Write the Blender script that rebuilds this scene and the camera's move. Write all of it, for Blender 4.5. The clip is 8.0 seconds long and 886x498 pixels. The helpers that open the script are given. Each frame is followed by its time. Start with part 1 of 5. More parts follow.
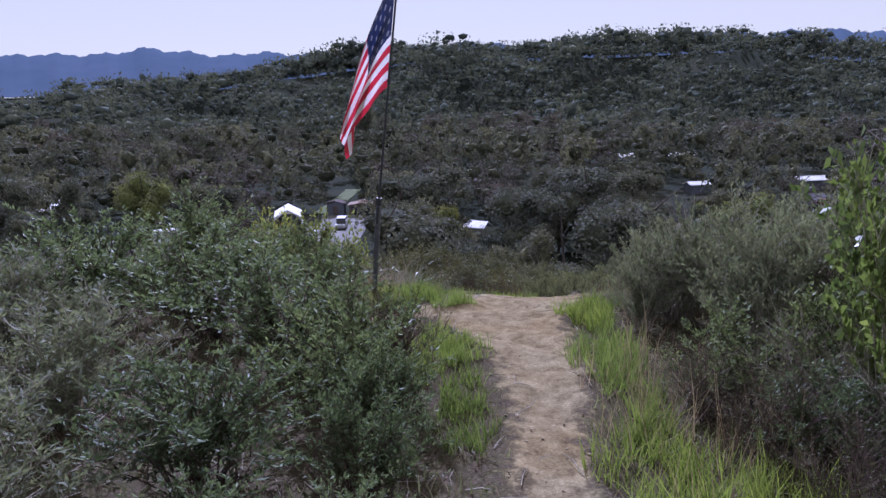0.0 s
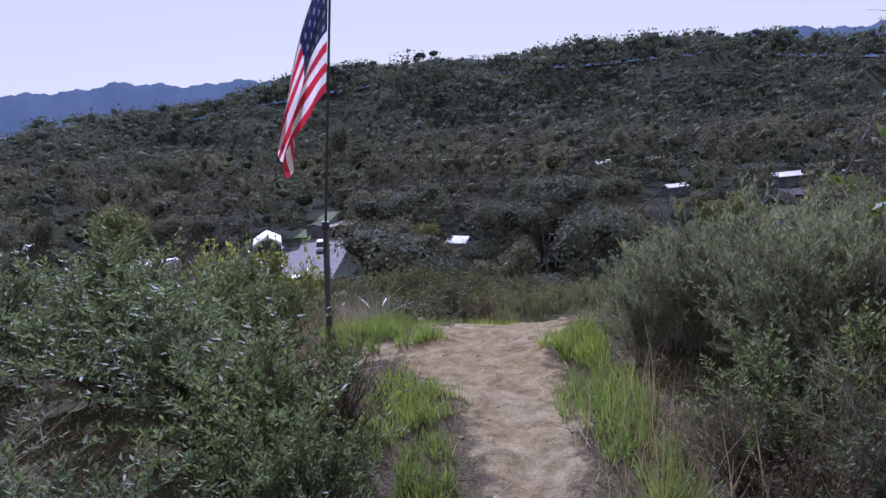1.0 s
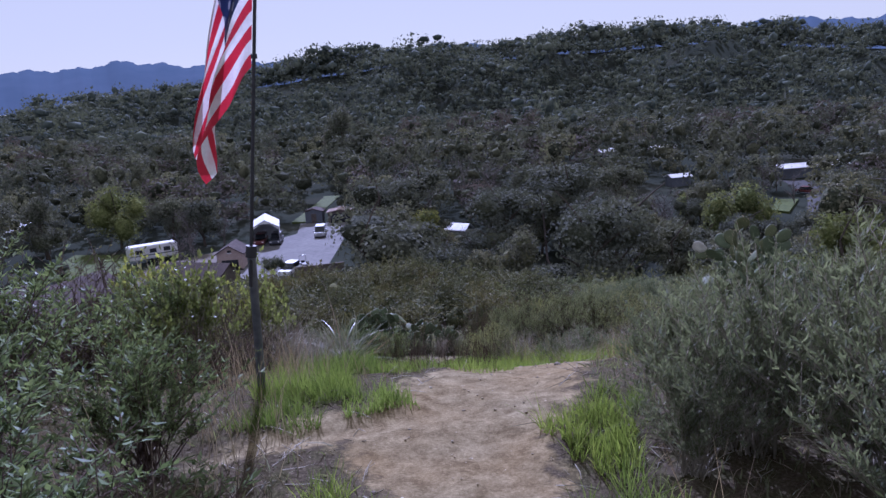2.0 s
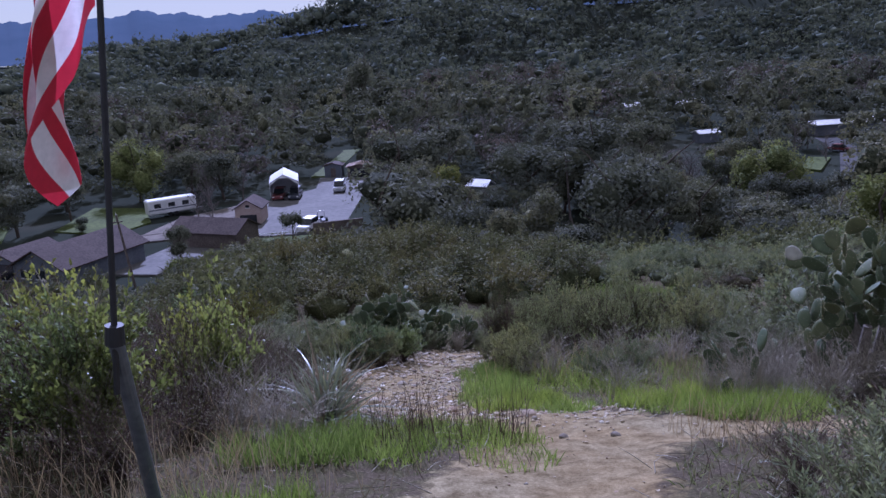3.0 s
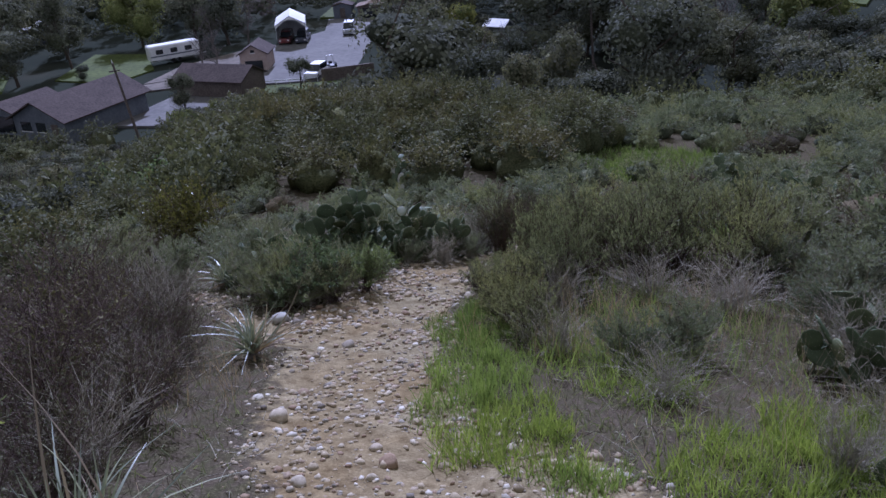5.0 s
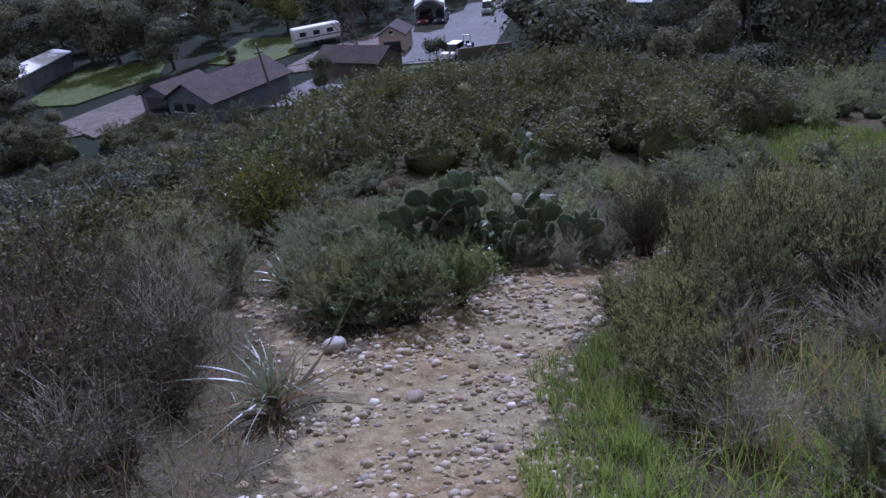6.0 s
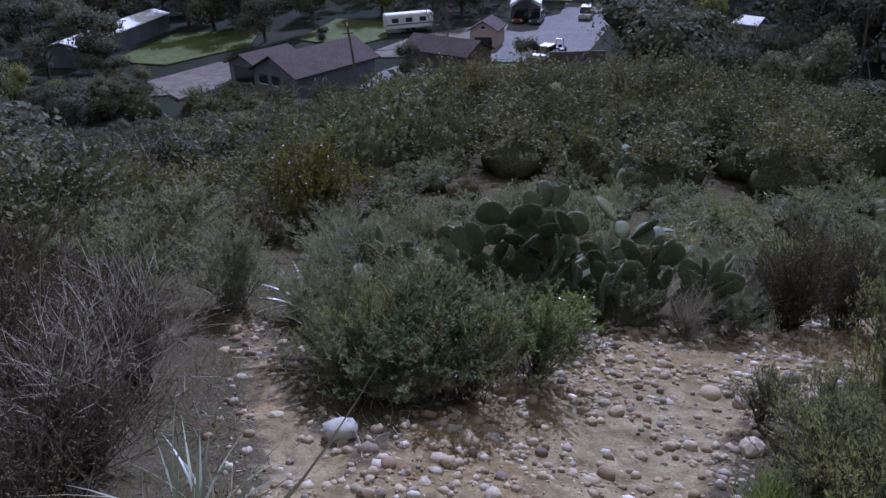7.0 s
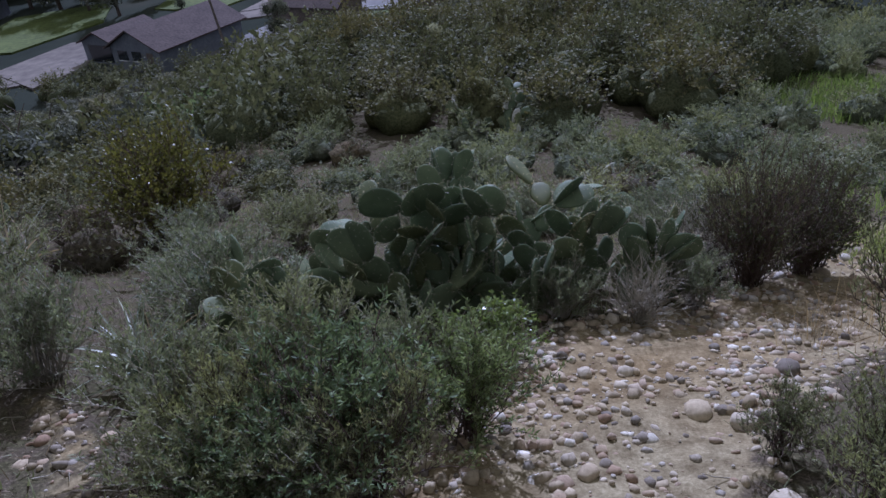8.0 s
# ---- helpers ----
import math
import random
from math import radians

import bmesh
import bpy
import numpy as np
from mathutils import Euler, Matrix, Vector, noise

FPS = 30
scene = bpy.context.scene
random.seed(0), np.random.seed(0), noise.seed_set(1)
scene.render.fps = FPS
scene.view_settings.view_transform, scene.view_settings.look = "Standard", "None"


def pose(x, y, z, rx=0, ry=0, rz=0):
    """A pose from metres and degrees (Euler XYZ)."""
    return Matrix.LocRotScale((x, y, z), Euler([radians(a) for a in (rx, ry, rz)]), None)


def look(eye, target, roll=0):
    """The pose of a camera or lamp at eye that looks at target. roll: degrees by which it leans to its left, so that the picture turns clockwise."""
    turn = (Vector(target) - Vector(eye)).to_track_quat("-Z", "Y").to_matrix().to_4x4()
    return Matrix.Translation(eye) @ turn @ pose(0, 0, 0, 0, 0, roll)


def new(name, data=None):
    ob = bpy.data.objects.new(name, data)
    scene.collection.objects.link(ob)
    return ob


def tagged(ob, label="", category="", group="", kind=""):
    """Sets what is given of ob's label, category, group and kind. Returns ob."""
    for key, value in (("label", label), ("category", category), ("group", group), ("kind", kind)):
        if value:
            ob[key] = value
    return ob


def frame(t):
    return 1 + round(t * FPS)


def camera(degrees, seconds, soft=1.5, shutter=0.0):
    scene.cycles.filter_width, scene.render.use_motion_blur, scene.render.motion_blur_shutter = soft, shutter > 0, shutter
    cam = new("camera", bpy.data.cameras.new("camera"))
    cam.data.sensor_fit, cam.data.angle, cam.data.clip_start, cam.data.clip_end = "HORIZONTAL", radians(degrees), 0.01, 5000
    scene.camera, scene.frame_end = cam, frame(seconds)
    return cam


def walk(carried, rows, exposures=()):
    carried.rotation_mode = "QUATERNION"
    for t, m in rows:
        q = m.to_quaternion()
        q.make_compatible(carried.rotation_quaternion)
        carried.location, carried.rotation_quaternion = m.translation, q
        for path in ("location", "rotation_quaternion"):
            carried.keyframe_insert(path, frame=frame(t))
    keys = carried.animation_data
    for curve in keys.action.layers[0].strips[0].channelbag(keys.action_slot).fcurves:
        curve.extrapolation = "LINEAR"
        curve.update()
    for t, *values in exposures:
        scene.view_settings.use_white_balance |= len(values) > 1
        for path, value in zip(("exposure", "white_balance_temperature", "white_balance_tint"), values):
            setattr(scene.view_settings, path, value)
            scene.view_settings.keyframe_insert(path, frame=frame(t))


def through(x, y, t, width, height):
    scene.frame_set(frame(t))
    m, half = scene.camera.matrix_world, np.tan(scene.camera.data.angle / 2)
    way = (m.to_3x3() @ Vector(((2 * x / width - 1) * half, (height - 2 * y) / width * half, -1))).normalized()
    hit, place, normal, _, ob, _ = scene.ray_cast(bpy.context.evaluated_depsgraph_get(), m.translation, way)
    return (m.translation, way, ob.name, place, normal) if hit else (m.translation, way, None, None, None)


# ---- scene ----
cam = camera(59.6, 8.0)
PATH = [
    (0, (-0.324, -3.467, 1.955), (-0.386, -1.51, 1.547), -0.9),
    (0.5, (-0.232, -2.98, 1.86), (-0.319, -1.044, 1.368), -2.7),
    (1, (-0.178, -2.468, 1.819), (-0.195, -0.503, 1.451), -4.1),
    (1.2, (-0.189, -2.126, 1.793), (-0.196, -0.159, 1.435), -2.7),
    (2.3, (0.047, -0.333, 1.809), (0.022, 1.612, 1.346), -3.2),
    (2.5, (0.035, 0.073, 1.821), (0.007, 2.008, 1.317), -3.1),
    (3, (0.04, 1.078, 1.817), (-0.039, 3.008, 1.299), -2.9),
    (3.5, (0.123, 2.014, 1.773), (0.141, 3.897, 1.099), -3.0),
    (4, (0.22, 2.871, 1.73), (0.301, 4.704, 0.932), -2.6),
    (4.5, (0.313, 3.547, 1.652), (0.325, 5.302, 0.692), -2.1),
    (4.7, (0.353, 3.764, 1.607), (0.298, 5.563, 0.735), -3.3),
    (5.8, (0.514, 5.784, 0.787), (0.119, 7.493, -0.175), -6.1),
    (6, (0.37, 6.227, 0.625), (-0.115, 7.947, -0.272), -7.4),
    (6.5, (0.166, 7.053, 0.433), (-0.427, 8.731, -0.48), -3.3),
    (7, (-0.22, 7.999, -0.032), (-0.862, 9.672, -0.921), -2.2),
    (7.5, (-0.397, 8.628, -0.31), (-0.885, 10.301, -1.291), -1.2),
    (8, (-0.526, 9.253, -0.382), (-0.921, 10.929, -1.399), -6.8),
]
walk(cam, [(t, look(e, a, r)) for t, e, a, r in PATH], ((0, .54, 4740, 43), (1.2, .54, 4740, 43), (2.5, .28, 4500, 46), (3.5, .2, 4540, 41), (4.5, .12, 4640, 36), (6.0, .12, 4560, 40), (7.0, .03, 4600, 37), (8, .14, 4620, 35)))

# ---- world, sun ----
SUN_AZ, SUN_EL = radians(-8), radians(37)
world = bpy.data.worlds.new("sky")
scene.world = world
world.use_nodes = True
wn = world.node_tree
sky = wn.nodes.new("ShaderNodeTexSky")
sky.sky_type, sky.sun_disc = "NISHITA", False
sky.sun_elevation, sky.sun_rotation = SUN_EL, SUN_AZ
sky.air_density, sky.dust_density, sky.ozone_density = 0.85, 0.15, 1.5
haze = wn.nodes.new("ShaderNodeMixRGB")  # a thin veil of even haze over the clear sky
haze.inputs[0].default_value, haze.inputs[2].default_value = 0.92, (3.48, 3.18, 2.05, 1)
wn.links.new(sky.outputs[0], haze.inputs[1])
wn.links.new(haze.outputs[0], wn.nodes["Background"].inputs[0])
wn.nodes["Background"].inputs[1].default_value = 0.14
sun = new("sun", bpy.data.lights.new("sun", "SUN"))
sun.data.energy, sun.data.angle, sun.data.color = 4.2, radians(0.55), (1.0, 0.965, 0.91)
sun_dir = Vector((math.sin(SUN_AZ) * math.cos(SUN_EL), math.cos(SUN_AZ) * math.cos(SUN_EL), math.sin(SUN_EL)))
sun.matrix_basis = look(sun_dir * 50, (0, 0, 0))


# ---- materials ----
def nodes_of(name):
    m = bpy.data.materials.new(name)
    m.use_nodes = True
    return m, m.node_tree, m.node_tree.nodes["Principled BSDF"]


def ramp(nt, stops, source):
    r = nt.nodes.new("ShaderNodeValToRGB")
    while len(r.color_ramp.elements) < len(stops):
        r.color_ramp.elements.new(0.5)
    for e, (p, c) in zip(r.color_ramp.elements, stops):
        e.position, e.color = p, (*c, 1)
    nt.links.new(source, r.inputs[0])
    return r.outputs[0]


def noise_tex(nt, scale, detail=4, rough=0.6):
    g = nt.nodes.new("ShaderNodeNewGeometry")
    n = nt.nodes.new("ShaderNodeTexNoise")
    n.inputs["Scale"].default_value, n.inputs["Detail"].default_value, n.inputs["Roughness"].default_value = scale, detail, rough
    nt.links.new(g.outputs["Position"], n.inputs["Vector"])
    return n.outputs["Fac"]


def mixed(nt, a, b, fac, blend="MIX"):
    m = nt.nodes.new("ShaderNodeMix")
    m.data_type, m.blend_type = "RGBA", blend
    for socket, v in ((m.inputs[0], fac), (m.inputs[6], a), (m.inputs[7], b)):
        if isinstance(v, (int, float)):
            socket.default_value = v
        elif isinstance(v, tuple):
            socket.default_value = (*v, 1)
        else:
            nt.links.new(v, socket)
    return m.outputs[2]


def bump(nt, shader, height, strength, distance):
    b = nt.nodes.new("ShaderNodeBump")
    b.inputs["Strength"].default_value, b.inputs["Distance"].default_value = strength, distance
    nt.links.new(height, b.inputs["Height"])
    nt.links.new(b.outputs[0], shader.inputs["Normal"])


def surface(name, dark, light, scale=6.0, rough=0.8, metal=0.0, relief=0.3, depth=0.01, coarse=0.7):
    """A plain surface: two tones at a fine and a coarse scale, and relief."""
    m, nt, s = nodes_of(name)
    fine, wide = noise_tex(nt, scale, 6), noise_tex(nt, scale * 0.13, 3)
    base = ramp(nt, ((0.3, dark), (0.7, light)), fine)
    tone = ramp(nt, ((0.3, (coarse,) * 3), (0.7, (1, 1, 1))), wide)
    nt.links.new(mixed(nt, base, tone, 1.0, "MULTIPLY"), s.inputs["Base Color"])
    s.inputs["Roughness"].default_value, s.inputs["Metallic"].default_value = rough, metal
    s.inputs["Specular IOR Level"].default_value = 0.12 if rough > 0.75 else 0.5
    bump(nt, s, fine, relief, depth)
    return m


def foliage(name, dark, light, through=0.35, rough=0.45, patch=2.0, tint=None, vary=0.72):
    """Leaves: tone by leaf, by plant and by patch; part of the light goes through."""
    m, nt, s = nodes_of(name)
    dark, light = (dark[0] * 1.1, dark[1] * 1.05, dark[2] * 1.15), (light[0] * 1.1, light[1] * 1.05, light[2] * 1.15)
    geo, info = nt.nodes.new("ShaderNodeNewGeometry"), nt.nodes.new("ShaderNodeObjectInfo")
    leaf = ramp(nt, ((0.0, dark), (1.0, light)), geo.outputs["Random Per Island"])
    plant = ramp(nt, ((0.0, (vary, vary * 1.02, vary)), (0.5, (1, 1, 1)), (1.0, tint or (1.15, 1.08, 0.85))), info.outputs["Random"])
    patchy = ramp(nt, ((0.3, (0.7, 0.72, 0.7)), (0.7, (1.1, 1.08, 1.0))), noise_tex(nt, patch, 3))
    col = mixed(nt, mixed(nt, leaf, plant, 1.0, "MULTIPLY"), patchy, 1.0, "MULTIPLY")
    nt.links.new(col, s.inputs["Base Color"])
    s.inputs["Roughness"].default_value = rough
    s.inputs["Specular IOR Level"].default_value = 0.1 if rough > 0.8 else 0.2 if rough > 0.5 else 0.4
    t = nt.nodes.new("ShaderNodeBsdfTranslucent")
    warm = mixed(nt, col, (1.0, 1.0, 0.62), 1.0, "MULTIPLY")
    nt.links.new(warm, t.inputs[0])
    mix = nt.nodes.new("ShaderNodeMixShader")
    mix.inputs[0].default_value = through
    nt.links.new(s.outputs[0], mix.inputs[1])
    nt.links.new(t.outputs[0], mix.inputs[2])
    nt.links.new(mix.outputs[0], nt.nodes["Material Output"].inputs[0])
    return m


def ground_material():
    m, nt, s = nodes_of("ground")
    att = nt.nodes.new("ShaderNodeAttribute")
    att.attribute_name = "worn"
    far = nt.nodes.new("ShaderNodeAttribute")
    far.attribute_name = "valley"
    grain, clod, wide = noise_tex(nt, 60, 6, 0.7), noise_tex(nt, 9, 5), noise_tex(nt, 0.9, 4)
    sand = ramp(nt, ((0.25, (0.145, 0.124, 0.076)), (0.5, (0.254, 0.222, 0.136)), (0.75, (0.378, 0.342, 0.228))), grain)
    sand = mixed(nt, sand, ramp(nt, ((0.3, (0.5, 0.45, 0.40)), (0.65, (1.1, 1.07, 1.02))), clod), 1.0, "MULTIPLY")
    sand = mixed(nt, sand, ramp(nt, ((0.35, (0.88, 0.79, 0.69)), (0.62, (1, 1, 1))), wide), 1.0, "MULTIPLY")
    litter = ramp(nt, ((0.3, (0.035, 0.028, 0.019)), (0.55, (0.095, 0.078, 0.053)), (0.75, (0.23, 0.19, 0.135))), grain)
    litter = mixed(nt, litter, ramp(nt, ((0.42, (1, 1, 1)), (0.6, (0.62, 0.85, 0.42))), clod), 0.45, "MULTIPLY")
    add = nt.nodes.new("ShaderNodeMath")
    add.operation = "ADD"
    sub = nt.nodes.new("ShaderNodeMath")
    sub.operation, sub.inputs[1].default_value = "SUBTRACT", 0.5
    nt.links.new(clod, sub.inputs[0])
    nt.links.new(att.outputs["Fac"], add.inputs[0])
    nt.links.new(sub.outputs[0], add.inputs[1])
    near = mixed(nt, litter, sand, ramp(nt, ((0.38, (0, 0, 0)), (0.62, (1, 1, 1))), add.outputs[0]))
    acre = noise_tex(nt, 0.035, 5)
    field = ramp(nt, ((0.35, (0.03, 0.035, 0.028)), (0.55, (0.042, 0.048, 0.037)), (0.72, (0.06, 0.06, 0.045))), acre)
    nt.links.new(mixed(nt, near, field, far.outputs["Fac"]), s.inputs["Base Color"])
    s.inputs["Specular IOR Level"].default_value = 0.0
    s.inputs["Roughness"].default_value = 0.95
    bump(nt, s, grain, 0.6, 0.012)
    return m


GROUND = ground_material()
STONE = surface("stone", (0.34, 0.325, 0.29), (0.58, 0.56, 0.51), 14, 0.85, relief=0.5)


def stone_material():
    m, nt, s = nodes_of("cobble")
    info, geo = nt.nodes.new("ShaderNodeObjectInfo"), nt.nodes.new("ShaderNodeNewGeometry")
    add = nt.nodes.new("ShaderNodeMath")
    add.operation = "ADD"
    nt.links.new(info.outputs["Random"], add.inputs[0])
    nt.links.new(geo.outputs["Random Per Island"], add.inputs[1])
    wrap = nt.nodes.new("ShaderNodeMath")
    wrap.operation = "FRACT"
    nt.links.new(add.outputs[0], wrap.inputs[0])
    tone = ramp(nt, ((0.0, (0.25, 0.205, 0.13)), (0.3, (0.41, 0.345, 0.23)), (0.5, (0.24, 0.165, 0.105)), (0.65, (0.46, 0.405, 0.30)), (0.85, (0.14, 0.12, 0.095)), (1.0, (0.62, 0.58, 0.48))), wrap.outputs[0])
    speck = noise_tex(nt, 45, 6, 0.7)
    nt.links.new(mixed(nt, tone, ramp(nt, ((0.3, (0.7, 0.68, 0.64)), (0.65, (1.1, 1.1, 1.1))), speck), 1.0, "MULTIPLY"), s.inputs["Base Color"])
    s.inputs["Roughness"].default_value, s.inputs["Specular IOR Level"].default_value = 0.85, 0.15
    bump(nt, s, speck, 0.4, 0.006)
    return m


COBBLE = stone_material()
BARK = surface("bark", (0.05, 0.04, 0.032), (0.14, 0.115, 0.09), 25, 0.9, relief=0.7)
TWIG = surface("grey_twig", (0.20, 0.18, 0.13), (0.45, 0.405, 0.30), 30, 0.75, relief=0.3)
RUSTY = surface("brown_twig", (0.06, 0.044, 0.036), (0.18, 0.13, 0.105), 30, 0.8, relief=0.3)
SAGE = foliage("sage_leaf", (0.13, 0.157, 0.095), (0.26, 0.298, 0.185), 0.42, 0.65)
LAUREL = foliage("laurel_leaf", (0.095, 0.138, 0.066), (0.235, 0.31, 0.15), 0.38, 0.55)
SCRUB = foliage("scrub_leaf", (0.085, 0.098, 0.048), (0.175, 0.185, 0.092), 0.24, 0.75, tint=(1.12, 0.98, 0.82))
BROOM = foliage("broom_leaf", (0.14, 0.16, 0.082), (0.285, 0.32, 0.165), 0.38, 0.5)
BRIGHT = foliage("bright_leaf", (0.075, 0.115, 0.033), (0.20, 0.28, 0.085), 0.42, 0.28)
VINE = foliage("vine_leaf", (0.13, 0.165, 0.045), (0.32, 0.37, 0.12), 0.5, 0.4)
YELLOW = foliage("yellow_leaf", (0.07, 0.08, 0.018), (0.165, 0.17, 0.04), 0.35, 0.4)
GRASS = foliage("grass_blade", (0.115, 0.18, 0.036), (0.268, 0.355, 0.095), 0.5, 0.5, patch=3.0)
STRAW = foliage("dry_blade", (0.20, 0.16, 0.11), (0.42, 0.36, 0.27), 0.3, 0.6)
YUCCA = foliage("yucca_leaf", (0.14, 0.18, 0.12), (0.32, 0.36, 0.27), 0.15, 0.4)
PAD = foliage("cactus_pad", (0.088, 0.125, 0.062), (0.155, 0.20, 0.108), 0.10, 0.62, patch=8.0, tint=(1.05, 0.9, 0.75))
SPINE = foliage("cactus_spine", (0.5, 0.46, 0.36), (0.7, 0.66, 0.55), 0.3, 0.5)
CANVAS_PAD = surface("dried_pad", (0.42, 0.42, 0.36), (0.62, 0.62, 0.54), 12, 0.8)
CORK = surface("cactus_cork", (0.10, 0.085, 0.07), (0.30, 0.27, 0.23), 20, 0.9)
# Oak leaves greyed and lightened: valley haze goes into the leaf colour.
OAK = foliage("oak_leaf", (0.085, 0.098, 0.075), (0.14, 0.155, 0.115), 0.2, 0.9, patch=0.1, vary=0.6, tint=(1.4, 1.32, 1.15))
WILLOW = foliage("willow_leaf", (0.14, 0.165, 0.06), (0.25, 0.275, 0.11), 0.45, 0.9, patch=0.3)
EUCA = foliage("eucalyptus_leaf", (0.105, 0.115, 0.085), (0.19, 0.20, 0.145), 0.3, 0.9, patch=0.2)
# Ridge leaves lightened and blued: distance haze is put into their colour.
WOODS = foliage("hazed_far_leaf", (0.09, 0.11, 0.098), (0.112, 0.132, 0.114), 0.3, 0.9, patch=0.09)
GREYLEAF = foliage("grey_twig_crown", (0.12, 0.105, 0.098), (0.21, 0.185, 0.17), 0.2, 0.9, patch=0.1)


def clump_material(name, dark, light, scale, depth, vary):
    """Dense foliage seen as a whole: leaf-sized light and dark, tone by clump and by tree."""
    m, nt, s = nodes_of(name)
    geo, info = nt.nodes.new("ShaderNodeNewGeometry"), nt.nodes.new("ShaderNodeObjectInfo")
    fine = noise_tex(nt, scale, 4, 0.75)
    leaf = ramp(nt, ((0.36, dark), (0.64, light)), fine)
    clump = ramp(nt, ((0.0, (0.75, 0.78, 0.75)), (1.0, (1.15, 1.12, 1.05))), geo.outputs["Random Per Island"])
    tree_tone = ramp(nt, ((0.0, (vary,) * 3), (0.5, (1, 1, 1)), (1.0, (1.4, 1.3, 1.12))), info.outputs["Random"])
    nt.links.new(mixed(nt, mixed(nt, leaf, clump, 1.0, "MULTIPLY"), tree_tone, 1.0, "MULTIPLY"), s.inputs["Base Color"])
    s.inputs["Roughness"].default_value, s.inputs["Specular IOR Level"].default_value = 0.9, 0.05
    bump(nt, s, fine, 1.0, depth)
    return m


# Crown cores, darker than their leaves: shade between leaves put into the colour.
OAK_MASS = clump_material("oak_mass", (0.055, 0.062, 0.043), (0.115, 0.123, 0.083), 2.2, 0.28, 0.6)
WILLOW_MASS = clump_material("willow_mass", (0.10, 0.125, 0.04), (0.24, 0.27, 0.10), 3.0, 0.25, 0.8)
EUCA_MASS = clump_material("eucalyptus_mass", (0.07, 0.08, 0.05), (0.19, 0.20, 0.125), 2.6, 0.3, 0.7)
# Same haze in the base colour of the ridge crowns.
WOODS_MASS = clump_material("hazed_far_mass", (0.072, 0.09, 0.082), (0.11, 0.13, 0.112), 0.5, 0.25, 0.85)
# Bush cores, darker than the leaves around them: inner shade as base colour.
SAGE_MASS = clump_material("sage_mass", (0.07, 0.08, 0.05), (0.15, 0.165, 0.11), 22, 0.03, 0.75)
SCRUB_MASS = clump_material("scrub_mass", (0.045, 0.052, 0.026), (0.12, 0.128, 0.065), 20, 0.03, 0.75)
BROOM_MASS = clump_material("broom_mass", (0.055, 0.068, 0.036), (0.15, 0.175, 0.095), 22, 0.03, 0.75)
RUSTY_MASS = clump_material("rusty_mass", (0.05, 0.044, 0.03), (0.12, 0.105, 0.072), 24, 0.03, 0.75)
GREYWOOD = surface("bare_wood", (0.11, 0.095, 0.085), (0.22, 0.195, 0.175), 3, 0.85)


# ---- the shape of the land ----
SPINE_Y = (-40, -12, -5, -3, 0, 1.3, 3, 3.7, 4.6, 5.4, 6.6, 7.4, 8.4, 9.6, 10.6, 11.4, 12.4, 16, 21, 25, 30, 38, 45, 52, 70, 90)
SPINE_Z = (2.5, 1.1, .5, .36, .2, .17, .09, 0, -.25, -.53, -1.03, -1.36, -1.72, -2.12, -2.42, -2.63, -2.92, -4.2, -5.9, -6.8, -7.7, -9.1, -11, -14, -21, -24.2)
CREST_A = (-90, -45, -30, -25, -20, -15, -10, -5, 0, 10, 18, 25, 30, 45, 90)
CREST_E = (-1.4, -1.4, -1.7, -.8, -.15, .35, 1.0, 1.6, 1.85, 1.8, 2.15, 1.35, .9, .7, .5)


def spine(y):
    return sum(np.interp(y + d, SPINE_Y, SPINE_Z) for d in (-.3, -.1, .1, .3)) / 4


def soft_step(u):
    u = np.clip(u, 0, 1)
    return u * u * (3 - 2 * u)


def land(x, y):
    """Height of the ground: the spur with its trail, the valley floor, the wooded ridge and the far mountains."""
    x, y = np.asarray(x, float), np.asarray(y, float)
    left = np.interp(y, (-10, 2, 5, 10, 14, 28, 45, 60), (-4, -3, -2.6, -3.4, -5, -9.5, -11, -14))
    right = np.interp(y, (-10, 5, 12, 38, 60), (5, 5, 9, 20, 26))
    dl, dr = np.maximum(left - x, 0), np.maximum(x - right, 0)
    z = spine(y) - .5 * dl * dl / (dl + 2.5) - .4 * dr * dr / (dr + 5)
    z = z + 1.0 * np.exp(-((x + 3.5) / 6) ** 2 - ((y - 32) / 6) ** 2)
    rho, az = np.hypot(x, y), np.degrees(np.arctan2(x, np.maximum(y, 1e-6)))
    floor_z = -24.4 + 1.6 * soft_step((rho - 120) / 220)
    k = 1.2
    z = floor_z + k * np.logaddexp(0, (z - floor_z) / k)
    ahead = soft_step((y - 60) / 120)
    crest = 600 * np.tan(np.radians(np.interp(az, CREST_A, CREST_E))) + 25
    up = soft_step((rho - 395) / 195) * (1 - .55 * soft_step((rho - 620) / 700))
    run = np.clip((rho - 375) / 225, 0, 1)
    bend = az + 2.5 * np.sin(rho * .017) + 1.2 * np.sin(az * .9)
    ribs = .6 - np.abs(np.sin(bend * .30 + .5)) + .45 * np.sin(bend * .83 + 1.1) * np.sin(rho * .021 + az * .3)
    z = z + ahead * (up * crest + 15 * ribs * np.sin(np.pi * run) ** 1.3)
    return z


